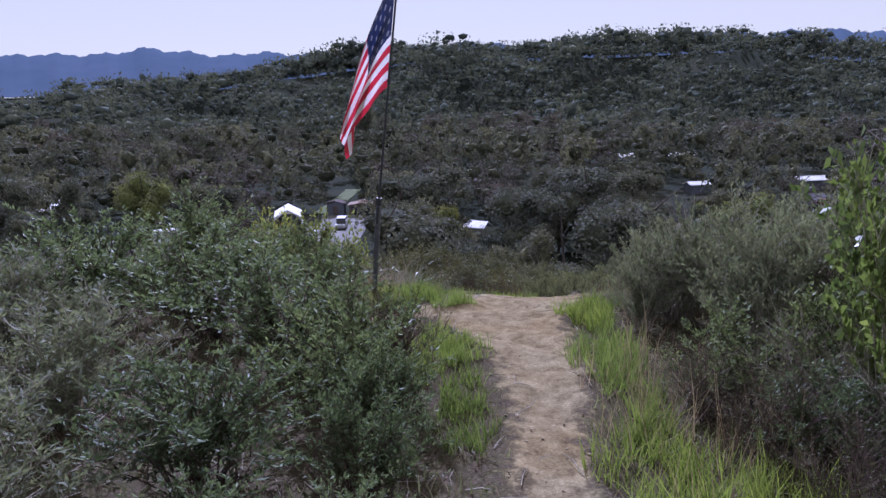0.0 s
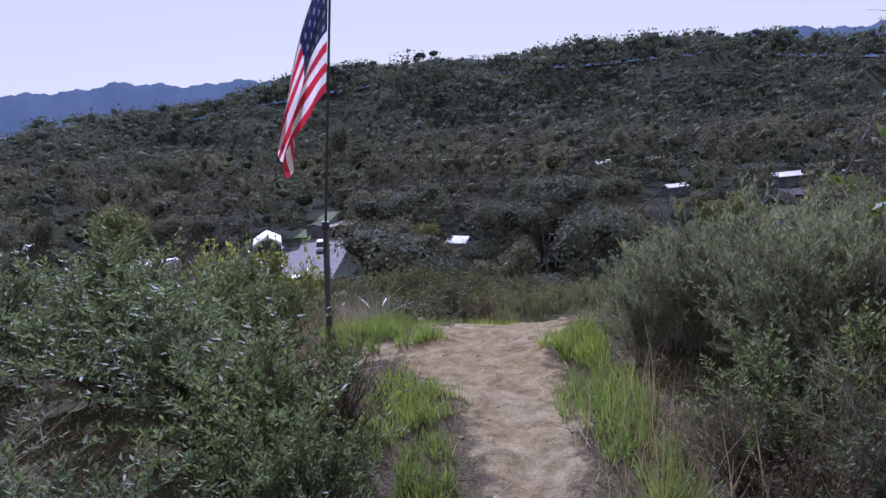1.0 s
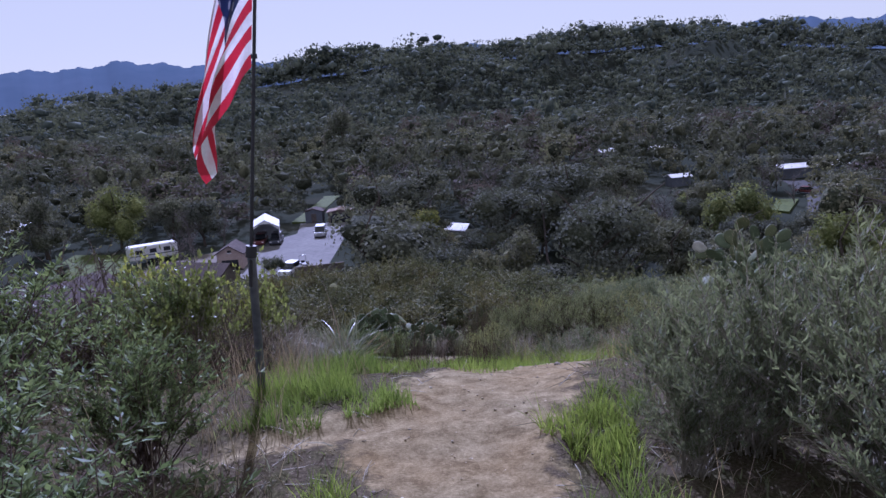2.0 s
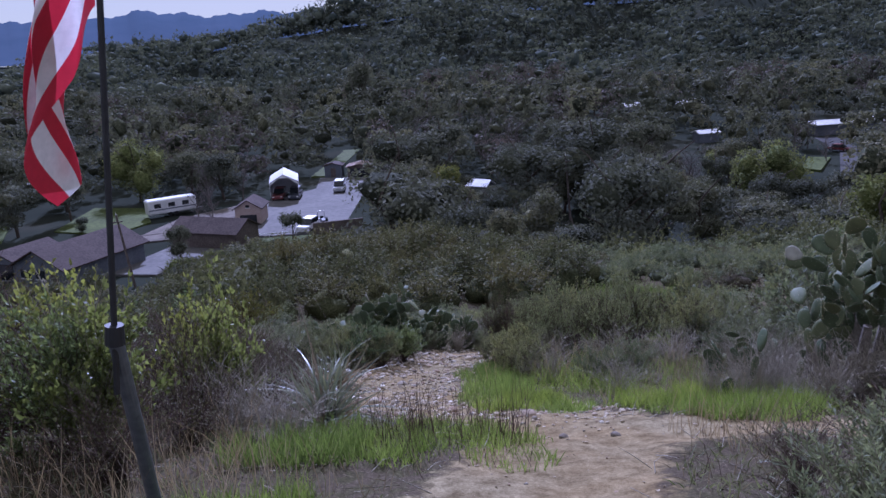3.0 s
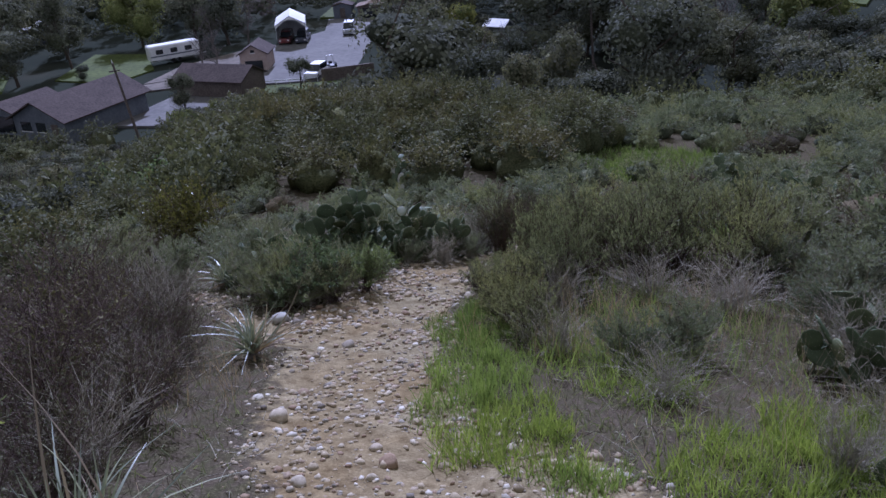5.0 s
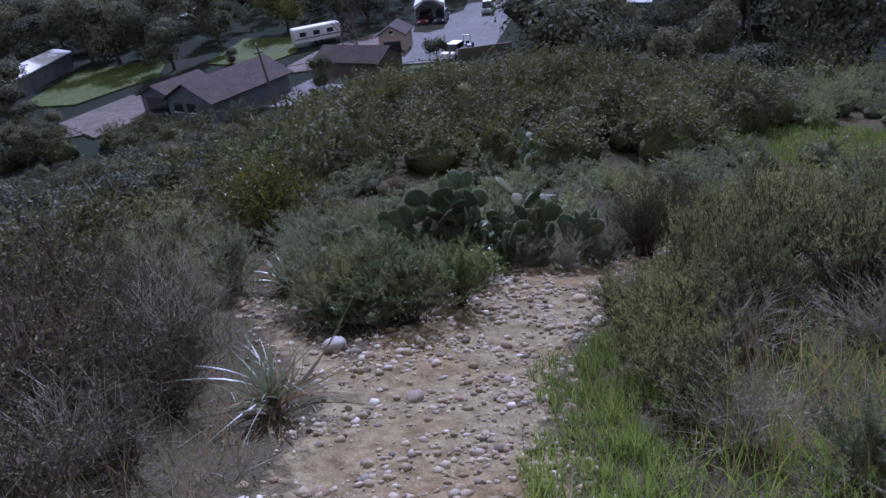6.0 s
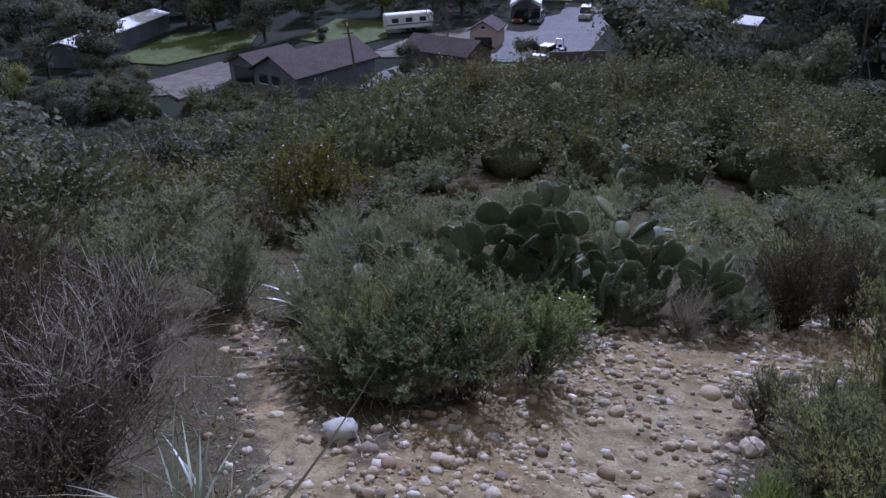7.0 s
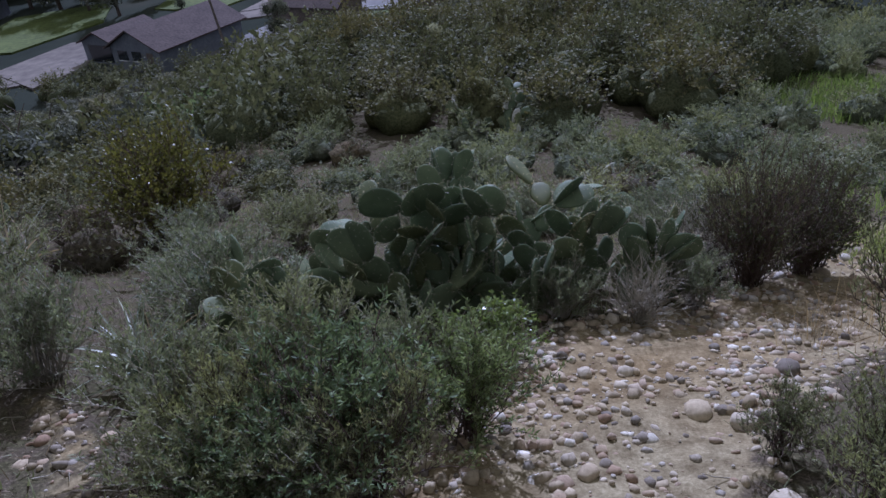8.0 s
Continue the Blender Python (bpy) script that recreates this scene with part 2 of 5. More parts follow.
# ---- mesh helpers ----
def mesh_of(name, verts, faces, mat, smooth=False):
    me = bpy.data.meshes.new(name)
    if isinstance(faces, np.ndarray):
        v, f = np.asarray(verts, float).reshape(-1, 3), faces.astype(np.int32)
        me.vertices.add(len(v))
        me.vertices.foreach_set("co", v.ravel())
        me.loops.add(f.size)
        me.loops.foreach_set("vertex_index", f.ravel())
        me.polygons.add(len(f))
        me.polygons.foreach_set("loop_start", np.arange(len(f), dtype=np.int32) * f.shape[1])
        me.update(calc_edges=True)
    else:
        me.from_pydata(np.asarray(verts, float).reshape(-1, 3).tolist(), [], [list(map(int, f)) for f in faces])
    for m in (mat if isinstance(mat, (list, tuple)) else (mat,)):
        me.materials.append(m)
    if smooth:
        me.polygons.foreach_set("use_smooth", [True] * len(me.polygons))
    me.update()
    return me


def part(name, bm, material, parent, label=""):
    """One mesh object under a thing or a part, from a bmesh or from a mesh."""
    if isinstance(bm, bmesh.types.BMesh):
        me = bpy.data.meshes.new(name)
        bm.normal_update()
        bm.to_mesh(me)
        bm.free()
        me.materials.append(material)
    else:
        me = bm
    ob = new(name, me)
    ob.parent = parent
    return tagged(ob, label)


def thing(name, m, label, category, group=""):
    ob = new(name)
    ob.empty_display_size = 0.1
    ob.matrix_basis = m
    return tagged(ob, label, category, group)


def box(bm, x0, y0, z0, x1, y1, z1, bevel=0.0):
    made = bmesh.ops.create_cube(bm, size=1, matrix=Matrix.Translation(((x0 + x1) / 2, (y0 + y1) / 2, (z0 + z1) / 2)) @ Matrix.Diagonal((x1 - x0, y1 - y0, z1 - z0, 1)))
    if bevel:
        edges = list({e for v in made["verts"] for e in v.link_edges})
        bmesh.ops.bevel(bm, geom=edges, offset=bevel, segments=1, affect="EDGES")
    return bm


def a_box(*args, **kw):
    return box(bmesh.new(), *args, **kw)


def prism(bm, outline, depth_vec):
    """A solid from a flat outline pushed along a vector."""
    a = [bm.verts.new(p) for p in outline]
    b = [bm.verts.new(Vector(p) + Vector(depth_vec)) for p in outline]
    bm.faces.new(a)
    bm.faces.new(b[::-1])
    for i in range(len(a)):
        j = (i + 1) % len(a)
        bm.faces.new((a[j], a[i], b[i], b[j]))
    bmesh.ops.recalc_face_normals(bm, faces=bm.faces)
    return bm


def tube(bm, a, b, r0, r1=None, n=10):
    a, b = Vector(a), Vector(b)
    turn = (b - a).to_track_quat("Z", "Y").to_matrix().to_4x4()
    bmesh.ops.create_cone(bm, cap_ends=True, segments=n, radius1=r0, radius2=r0 if r1 is None else r1, depth=(b - a).length, matrix=Matrix.Translation((a + b) / 2) @ turn)
    return bm


def unit(v):
    return v / np.maximum(np.linalg.norm(v, axis=-1, keepdims=True), 1e-9)


def tubes(lines, radii, sides=3):
    """Thin tubes along many polylines (n, k, 3) with radii (n, k)."""
    n, k, _ = lines.shape
    way = unit(np.gradient(lines, axis=1))
    ref = np.where(np.abs(way[..., 2:3]) > 0.9, np.array([1.0, 0, 0]), np.array([0, 0, 1.0]))
    s = unit(np.cross(way, ref))
    t = np.cross(way, s)
    a = np.arange(sides) * 2 * np.pi / sides
    ring = lines[:, :, None] + radii[:, :, None, None] * (np.cos(a)[:, None] * s[:, :, None] + np.sin(a)[:, None] * t[:, :, None])
    idx = np.arange(n * k * sides).reshape(n, k, sides)
    nxt = np.roll(idx, -1, axis=2)
    f = np.stack([idx[:, :-1], nxt[:, :-1], nxt[:, 1:], idx[:, 1:]], -1).reshape(-1, 4)
    return ring.reshape(-1, 3), f


def leaves(at, way, length, width, rng, fold=0.12, facing=None):
    """Diamond leaves with a fold: one quad each."""
    n = len(at)
    way = unit(way)
    side = unit(np.cross(unit(rng.normal(size=(n, 3))) if facing is None else facing, way))
    nor = np.cross(way, side)
    L, W = np.broadcast_to(length, n)[:, None], np.broadcast_to(width, n)[:, None]
    mid = at + way * L * 0.45 + nor * L * fold
    v = np.stack([at, mid + side * W / 2, at + way * L, mid - side * W / 2], 1)
    return v.reshape(-1, 3), np.arange(4 * n).reshape(n, 4)


def blades(at, way, length, width, bend, rng, segs=2):
    """Grass-like strips that bend over."""
    n = len(at)
    way = unit(way)
    ang = rng.uniform(0, 2 * np.pi, n)
    out = np.stack([np.cos(ang), np.sin(ang), np.zeros(n)], 1)
    side = unit(np.cross(way, out))
    L, W, B = (np.broadcast_to(q, n)[:, None] for q in (length, width, bend))
    rows = []
    for i in range(segs + 1):
        u = i / segs
        p = at + way * L * u + out * B * L * u * u - np.array([0, 0, 1]) * B * L * 0.5 * u ** 3
        w = W * (1 - u ** 1.5) * 0.5 + 0.0004
        rows += [p - side * w, p + side * w]
    v = np.stack(rows, 1)
    k = 2 * (segs + 1)
    base = (np.arange(n) * k)[:, None]
    f = np.concatenate([base + np.array([[2 * i, 2 * i + 1, 2 * i + 3, 2 * i + 2]]) for i in range(segs)], 0)
    return v.reshape(-1, 3), f


def joined(*geo):
    vs, fs, o = [], [], 0
    for v, f in geo:
        vs.append(v)
        fs.append(np.asarray(f) + o)
        o += len(v)
    return np.concatenate(vs), np.concatenate(fs)


def shrub_geo(rng, h, r, stems=30, twigs=10, per_twig=10, leaf=0.03, wide=0.010, up=0.4, start=0.25, stem_r=0.006, spread=0.6, sides=3, twig_len=0.24, fine=True):
    """Stems that fan out into a dome, with twigs and leaves: (wood, leaves)."""
    a, rad = rng.uniform(0, 2 * np.pi, stems), np.sqrt(rng.uniform(0, 1, stems))
    top = h * np.sqrt(1 - 0.8 * rad ** 2) * rng.uniform(0.7, 1.08, stems)
    end = np.stack([r * rad * np.cos(a), r * rad * np.sin(a), top], 1)
    base = np.stack([*(rng.normal(0, 0.10 * r, (2, stems))), np.full(stems, -0.05)], 1)
    ctrl = base * 0.4 + end * np.array([0.35, 0.35, spread]) + rng.normal(0, 0.06 * r, (stems, 3))
    pts = 6 if fine else 4
    u = np.linspace(0, 1, pts)[None, :, None]
    line = (1 - u) ** 2 * base[:, None] + 2 * u * (1 - u) * ctrl[:, None] + u * u * end[:, None]
    wood = [tubes(line, np.linspace(stem_r, stem_r * 0.25, pts)[None].repeat(stems, 0), sides)]
    m = stems * twigs
    who, s = rng.integers(0, stems, m), rng.uniform(start, 1.0, m)
    q = s[:, None]
    p0 = (1 - q) ** 2 * base[who] + 2 * q * (1 - q) * ctrl[who] + q * q * end[who]
    tan = unit(2 * (1 - q) * (ctrl - base)[who] + 2 * q * (end - ctrl)[who])
    d = unit(tan * 0.7 + unit(rng.normal(size=(m, 3))) * 0.75 + np.array([0, 0, up]))
    ln = twig_len * h * rng.uniform(0.5, 1.1, m)[:, None]
    p1 = p0 + d * ln * 0.5
    p2 = p0 + d * ln + np.array([0, 0, 0.12 * up]) * ln
    tl = np.stack([p0, p1, p2], 1)
    if fine:
        wood.append(tubes(tl[:, ::2], np.tile([stem_r * 0.45, stem_r * 0.15], (m, 1)), 3))
    if not per_twig:
        return joined(*wood), None
    k = m * per_twig
    tw, v = rng.integers(0, m, k), rng.uniform(0.05, 1.0, k)[:, None]
    at = tl[tw, 0] * (1 - v) + tl[tw, 2] * v
    ld = unit(d[tw] * 0.7 + unit(rng.normal(size=(k, 3))) * 0.9 + np.array([0, 0, up * 0.6]))
    size = rng.uniform(0.6, 1.2, k)
    return joined(*wood), leaves(at, ld, leaf * size, wide * size, rng)


LIBRARY = {}


def variants(kind, count, make):
    """Builds the meshes of a kind of plant once: lists of (part name, mesh)."""
    LIBRARY[kind] = [make(np.random.default_rng(hash_of(kind) + i)) for i in range(count)]


def hash_of(text):
    return sum((i + 1) * ord(c) for i, c in enumerate(text)) % 9973


PICK = np.random.default_rng(5)


def plant(kind, name, x, y, h, wide, label, category, group="", sink=0.0):
    """Stands one plant of the library, built one metre high and half a metre in radius, on the ground."""
    i = int(PICK.integers(len(LIBRARY[kind])))
    z = float(land(x, y)) - sink
    m = pose(x, y, z, PICK.uniform(-4, 4), PICK.uniform(-4, 4), PICK.uniform(0, 360)) @ Matrix.Diagonal((wide * 2, wide * 2, h, 1))
    ob = thing(name, m, label, category, group)
    for pname, me in LIBRARY[kind][i]:
        tagged(part(pname, me, None, ob), kind="stuff")
    return ob


# ---- the ground ----
TRAIL = ((0, -30, .4), (.04, -8, .3), (.05, -.4, .16), (.11, .5, .18), (.17, 1.2, .26), (.1, 1.9, .33), (-.06, 2.7, .5), (.12, 3.4, .55), (.45, 4.6, .5), (.7, 5.5, .6),
         (.3, 6.7, .75), (-.3, 7.6, .7), (-.68, 9, .6), (-.78, 10.4, .66), (-.55, 11.5, .58), (-.2, 12.4, .6), (.5, 13, .55), (1.3, 14.2, .4), (1.8, 15.6, .2), (1.9, 16.5, .02))
SPURS = (((.8, 5.3, .5), (1.7, 5.6, .5), (2.6, 5.2, .4), (4.5, 4.4, .4)),
         ((-1.3, 9.9, .3), (-1.95, 10.35, .12), (-2.4, 10.85, .04), (-2.75, 11.35, .03), (-3.2, 11.7, 0)),
         ((-.1, 3.1, .35), (-.6, 3.0, .25), (-1.2, 2.6, .1)),
         ((1.6, 26.5, .25), (2.4, 28, .3)), ((7.6, 38, .7), (9.0, 39, .8)))


def near_line(x, y, line):
    """How far inside a worn path a place lies: positive inside, in metres."""
    best = np.full(np.shape(x), -1e9)
    for (ax, ay, aw), (bx, by, bw) in zip(line, line[1:]):
        t = np.clip(((x - ax) * (bx - ax) + (y - ay) * (by - ay)) / ((bx - ax) ** 2 + (by - ay) ** 2), 0, 1)
        d = np.hypot(x - ax - t * (bx - ax), y - ay - t * (by - ay))
        best = np.maximum(best, aw + t * (bw - aw) - d)
    return best


def worn_at(x, y):
    x, y = np.asarray(x, float), np.asarray(y, float)
    return np.maximum.reduce([near_line(x, y, l) for l in (TRAIL, *SPURS)])


def spread(lo, dense0, dense1, hi, step, grow):
    out = list(np.arange(dense0, dense1, step))
    for sign, edge in ((1, hi), (-1, lo)):
        p, s = (out[-1] if sign > 0 else out[0]), step
        while (edge - p) * sign > 0:
            s *= grow
            p += sign * s
            out = out + [p] if sign > 0 else [p] + out
    return np.array(out)


def rough_land(x, y, worn):
    """Small unevenness: a tread that is slightly sunk, ruts and clods."""
    w = np.clip(worn / 0.3, 0, 1)
    fade = np.exp(-np.maximum(np.hypot(x, y - 5) - 15, 0) / 8)
    bumps = .018 * np.sin(x * 7.1 + 1.7 * np.sin(y * 3.3)) * np.sin(y * 6.3 + x * 2) + .009 * np.sin(x * 23 + 3 * np.sin(y * 11)) * np.sin(y * 19 + x * 7)
    return fade * (bumps - .035 * w + .02 * np.sin(x * 1.9 + y) * np.sin(y * 1.3))


def make_ground():
    gx, gy = spread(-5200, -4.5, 4.5, 5200, .085, 1.16), spread(-160, -4.0, 15.5, 5200, .085, 1.075)
    X, Y = np.meshgrid(gx, gy)
    W = worn_at(X, Y)
    Z = land(X, Y) + rough_land(X, Y, W)
    n, m = X.shape
    idx = np.arange(n * m).reshape(n, m)
    f = np.stack([idx[:-1, :-1], idx[:-1, 1:], idx[1:, 1:], idx[1:, :-1]], -1).reshape(-1, 4)
    me = bpy.data.meshes.new("ground")
    me.vertices.add(n * m)
    me.vertices.foreach_set("co", np.stack([X, Y, Z], -1).ravel())
    me.loops.add(f.size)
    me.loops.foreach_set("vertex_index", f.ravel())
    me.polygons.add(len(f))
    me.polygons.foreach_set("loop_start", np.arange(len(f)) * 4)
    me.polygons.foreach_set("use_smooth", np.ones(len(f), bool))
    me.update(calc_edges=True)
    me.validate()
    a = me.attributes.new("worn", "FLOAT", "POINT")
    a.data.foreach_set("value", np.clip(.5 + W / .5, 0, 1).ravel())
    b = me.attributes.new("valley", "FLOAT", "POINT")
    b.data.foreach_set("value", soft_step((np.hypot(X, Y) - 40) / 30).ravel())
    me.materials.append(GROUND)
    return tagged(new("ground", me), "sandy trail and brown litter on a scrub-covered hillside above a valley", "ground", kind="structure")


make_ground()


def stuff(name, geo, mat, label, category, smooth=False):
    return tagged(new(name, mesh_of(name, geo[0], geo[1], mat, smooth)), label, category, kind="stuff")


# ---- kinds of plant, one metre high and half a metre in radius ----
def ico(level):
    bm = bmesh.new()
    bmesh.ops.create_icosphere(bm, subdivisions=level, radius=1)
    v, f = np.array([p.co for p in bm.verts]), np.array([[q.index for q in p.verts] for p in bm.faces])
    bm.free()
    return v, f


ICO = {1: ico(1), 2: ico(2), 3: ico(3)}


def heart_geo(rng, lobes=6, level=2, r=.36, tall=.66):
    """The dense inside of a bush as a solid dark core: lobes of foliage that run into each other."""
    v, f = ICO[level]
    sets = []
    for i in range(lobes):
        a, q = 6.28 * (i + rng.uniform(-.3, .3)) / max(lobes - 1, 1), 0 if i == 0 else rng.uniform(.42, .6)
        size = r * (rng.uniform(.62, .75) if i == 0 else rng.uniform(.42, .62))
        top = tall * (1 if i == 0 else rng.uniform(.62, .92))
        rough = 1 + .16 * np.sin(v[:, :1] * 6 + i) * np.sin(v[:, 1:2] * 7 + 2 * i) + rng.normal(0, .05, (len(v), 1))
        half = top * .55
        sets.append((np.array([r * q * math.cos(a), r * q * math.sin(a), top - half]) + v * rough * np.array([size, size, half]), f))
    return joined(*sets)


def two_parts(wood_mat, leaf_mat, heart=None, **kw):
    def make(rng):
        wood, leaf = shrub_geo(rng, 1.0, 0.5, **kw)
        out = [("branchwork", mesh_of("branchwork", *wood, wood_mat))]
        if leaf:
            out.append(("foliage", mesh_of("foliage", *leaf, leaf_mat)))
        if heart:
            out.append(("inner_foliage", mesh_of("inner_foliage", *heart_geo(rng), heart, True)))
        return out
    return make


variants("sage", 4, two_parts(TWIG, SAGE, stems=56, twigs=10, per_twig=15, leaf=.048, wide=.0095, up=.9, start=.3, spread=.75, twig_len=.2))
variants("laurel", 3, two_parts(RUSTY, LAUREL, stems=42, twigs=10, per_twig=16, leaf=.046, wide=.0115, up=.7, start=.3, spread=.7, twig_len=.22))
variants("scrub", 4, two_parts(RUSTY, SCRUB, stems=46, twigs=10, per_twig=13, leaf=.032, wide=.017, up=.3, start=.2, spread=.6))
variants("broom", 3, two_parts(RUSTY, BROOM, stems=60, twigs=9, per_twig=13, leaf=.045, wide=.009, up=1.3, start=.25, spread=.8, twig_len=.22))
variants("bright", 2, two_parts(TWIG, BRIGHT, stems=36, twigs=10, per_twig=9, leaf=.055, wide=.032, up=.3, start=.3))
variants("vine", 2, two_parts(TWIG, VINE, stems=36, twigs=10, per_twig=9, leaf=.055, wide=.032, up=.3, start=.3))
variants("yellow", 2, two_parts(RUSTY, YELLOW, stems=46, twigs=11, per_twig=12, leaf=.034, wide=.021, up=.3, start=.3))
MID = dict(fine=False, twigs=8)
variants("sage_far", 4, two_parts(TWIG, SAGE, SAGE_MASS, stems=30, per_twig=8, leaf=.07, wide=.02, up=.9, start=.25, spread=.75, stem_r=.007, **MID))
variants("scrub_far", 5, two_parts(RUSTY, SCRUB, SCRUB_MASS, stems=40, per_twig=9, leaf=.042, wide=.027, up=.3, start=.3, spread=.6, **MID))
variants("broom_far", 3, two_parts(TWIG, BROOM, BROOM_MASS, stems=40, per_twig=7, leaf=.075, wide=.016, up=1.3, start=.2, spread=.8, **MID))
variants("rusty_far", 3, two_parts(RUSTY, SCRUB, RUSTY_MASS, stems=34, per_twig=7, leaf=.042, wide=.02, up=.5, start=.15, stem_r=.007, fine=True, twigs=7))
variants("dead", 3, lambda rng: [("branchwork", mesh_of("branchwork", *shrub_geo(rng, .8, .42, stems=14, twigs=4, per_twig=0, stem_r=.009)[0], TWIG)),
                                ("brushwood", mesh_of("brushwood", *shrub_geo(rng, 1.0, .5, stems=36, twigs=15, per_twig=0, up=.3, start=.15, stem_r=.0055, twig_len=.3)[0], TWIG))])
variants("rusty", 3, two_parts(RUSTY, SCRUB, stems=54, twigs=12, per_twig=4, leaf=.024, wide=.009, up=.5, start=.15, stem_r=.005, twig_len=.26))

SAGES = "grey-green sagebrush with narrow leaves on the slope"
LABELS = {"sage": ("sagebrush", SAGES, "shrub"), "laurel": ("laurel_shrub", "green leafy shrub with oblong leaves beside the trail", "shrub"),
          "scrub": ("scrub_oak", "dense dark olive scrub bush with small leathery leaves", "shrub"), "broom": ("broom_shrub", "dark green upright broom-like shrub beside the stony trail", "shrub"),
          "bright": ("leafy_bush", "glossy green bush with broad leaves beside the trail", "shrub"), "vine": ("vine_bush", "sunlit yellow-green bush with broad leaves over dark brush", "shrub"), "yellow": ("yellow_shrub", "olive-yellow leafy shrub among the sagebrush", "shrub"),
          "dead": ("dead_brush", "bare grey dead twigs of a dried-out bush", "dead bush"), "rusty": ("brown_brush", "brown half-bare brush with fine twigs", "shrub")}


def stand(kind, places, group=""):
    name, label, category = LABELS[kind]
    for x, y, h, w in places:
        plant(kind, name, x, y, h, w, label, category, group)


stand("laurel", ((-.8, -.4, .5, .34), (-.76, -1.2, .42, .3), (-.78, .1, .55, .32), (-1.5, -.4, .62, .6), (-1.25, -1.3, .42, .4), (-1.05, 11.55, .52, .36), (-1.75, 10.85, .35, .28), (-2.35, 5.1, .9, .55), (-.95, .55, .7, .55), (-1.5, 1.3, .72, .7), (-2.3, 2.2, .78, .8), (-1.45, 2.45, .68, .5), (-2.9, 3.6, .95, .8), (-3.4, 2.6, .9, .8), (1.75, .5, .7, .5), (1.2, .7, .5, .4), (1.35, -.1, .45, .36), (-1.5, 11.25, .62, .46)))
stand("sage", ((1.15, 2.9, .62, .36), (1.0, 2.2, .5, .3), (1.5, 3.3, .6, .42), (1.9, 3.0, .7, .5), (.05, 13.35, .35, .28), (-.1, 14.4, .5, .4), (-.75, 12.95, .38, .28), (1.3, 8.9, .4, .3), (1.75, 9.0, .5, .36), (-3.3, 11.9, .6, .42), (-1.9, 11.0, .45, .34), (-1.55, 10.95, .35, .28), (-2.3, -.9, .62, .7), (-2.5, .4, .62, .7), (-3.3, 1.1, .8, .8), (1.3, 2.35, .82, .5), (1.75, 2.1, .95, .55), (2.4, 2.2, 1.0, .7), (1.6, 1.5, .85, .5), (2.0, 1.6, .95, .5), (1.4, 3.2, .5, .4),
               (-2.2, 11.35, .55, .42), (-1.35, 11.8, .5, .36), (-1.9, 11.9, .55, .4), (-2.6, 12.5, .6, .45), (-3.0, 13.2, .55, .5), (-2.2, 12.55, .45, .4), (-3.6, 13.9, .5, .5), (-3.2, 15.0, .5, .5), (-2.2, 15.6, .45, .5), (-1.0, 15.6, .45, .5), (.0, 15.4, .45, .45), (-3.9, 11.6, .6, .5), (-4.6, 13.0, .7, .6), (2.7, 3.0, .8, .6), (3.0, 9.5, .5, .5), (3.6, 10.3, .6, .6), (3.2, 11.0, .6, .5), (4.2, 9.2, .7, .6), (3.9, 8.2, .7, .6), (4.2, 6.9, .9, .6), (3.6, 5.9, .7, .5), (3.5, 4.9, .6, .5), (4.3, 11.4, .7, .7), (3.9, 12.6, .8, .7)))
stand("rusty", ((.95, .45, .45, .3), (1.1, -.1, .5, .34), (1.2, -.75, .5, .36), (-3.05, 10.25, .6, .4), (-2.65, 9.85, .5, .38), (-2.6, 8.8, .8, .6), (-3.1, 9.8, .85, .6), (-2.4, 9.5, .6, .5), (-3.4, 8.6, .9, .6), (.45, 13.8, 1.0, .42), (.85, 14.15, .9, .4), (-2.45, 9.75, .55, .38), (-2.95, 10.55, .6, .36), (-2.15, 9.2, .45, .32), (-3.5, 10.9, .7, .45), (-2.9, 9.7, .6, .4), (-4.2, 12.0, .7, .5), (-1.75, 6.9, .5, .4), (-1.85, 7.8, .6, .5), (-2.0, 8.6, .5, .4), (-2.1, 7.4, .7, .5), (-1.75, 6.3, .5, .4), (-1.7, 5.2, .5, .4), (-1.8, 4.5, .5, .4), (2.2, 1.2, .8, .7), (-.8, 1.15, .6, .4), (-2.0, 6.1, .85, .6), (-2.7, 7.0, 1.0, .7), (-2.5, 8.1, .9, .7), (-3.2, 9.2, 1.0, .8), (-2.5, 9.2, .6, .4), (-3.8, 10.3, 1.0, .8), (-3.3, 5.6, 1.2, .9),
                (-4.2, 8.0, 1.2, 1.0), (1.9, 3.9, .5, .45), (2.5, 4.3, .5, .5), (.25, 14.1, .5, .4), (1.35, 3.95, .35, .28)))
stand("dead", ((-2.5, 9.7, .68, .5), (-3.0, 10.5, .7, .5), (-2.2, 8.5, .5, .4), (2.12, 6.62, .45, .28), (2.35, 6.85, .5, .3), (1.95, 7.0, .4, .28), (-.3, 12.98, .4, .3), (.85, 9.2, .42, .35), (1.4, 8.2, .36, .35), (2.55, 7.6, .5, .4), (3.0, 8.1, .55, .45), (2.5, 6.9, .4, .35), (2.9, 6.7, .5, .4), (-1.5, 5.5, .5, .42), (-1.75, 7.2, .5, .4), (2.5, 10.3, .5, .5), (2.9, 8.7, .5, .5), (3.3, 8.2, .6, .5), (3.5, 7.5, .7, .5), (1.9, 10.7, .5, .5), (-1.15, 5.3, .35, .35), (.1, 14.0, .55, .45), (2.7, 6.5, .5, .4), (3.3, 6.7, .6, .5), (1.5, .35, .62, .45), (1.75, -.4, .6, .5), (.95, 10.6, .5, .45)))
stand("scrub", ((.5, 13.95, .85, .36), (.95, 14.3, .8, .4)))
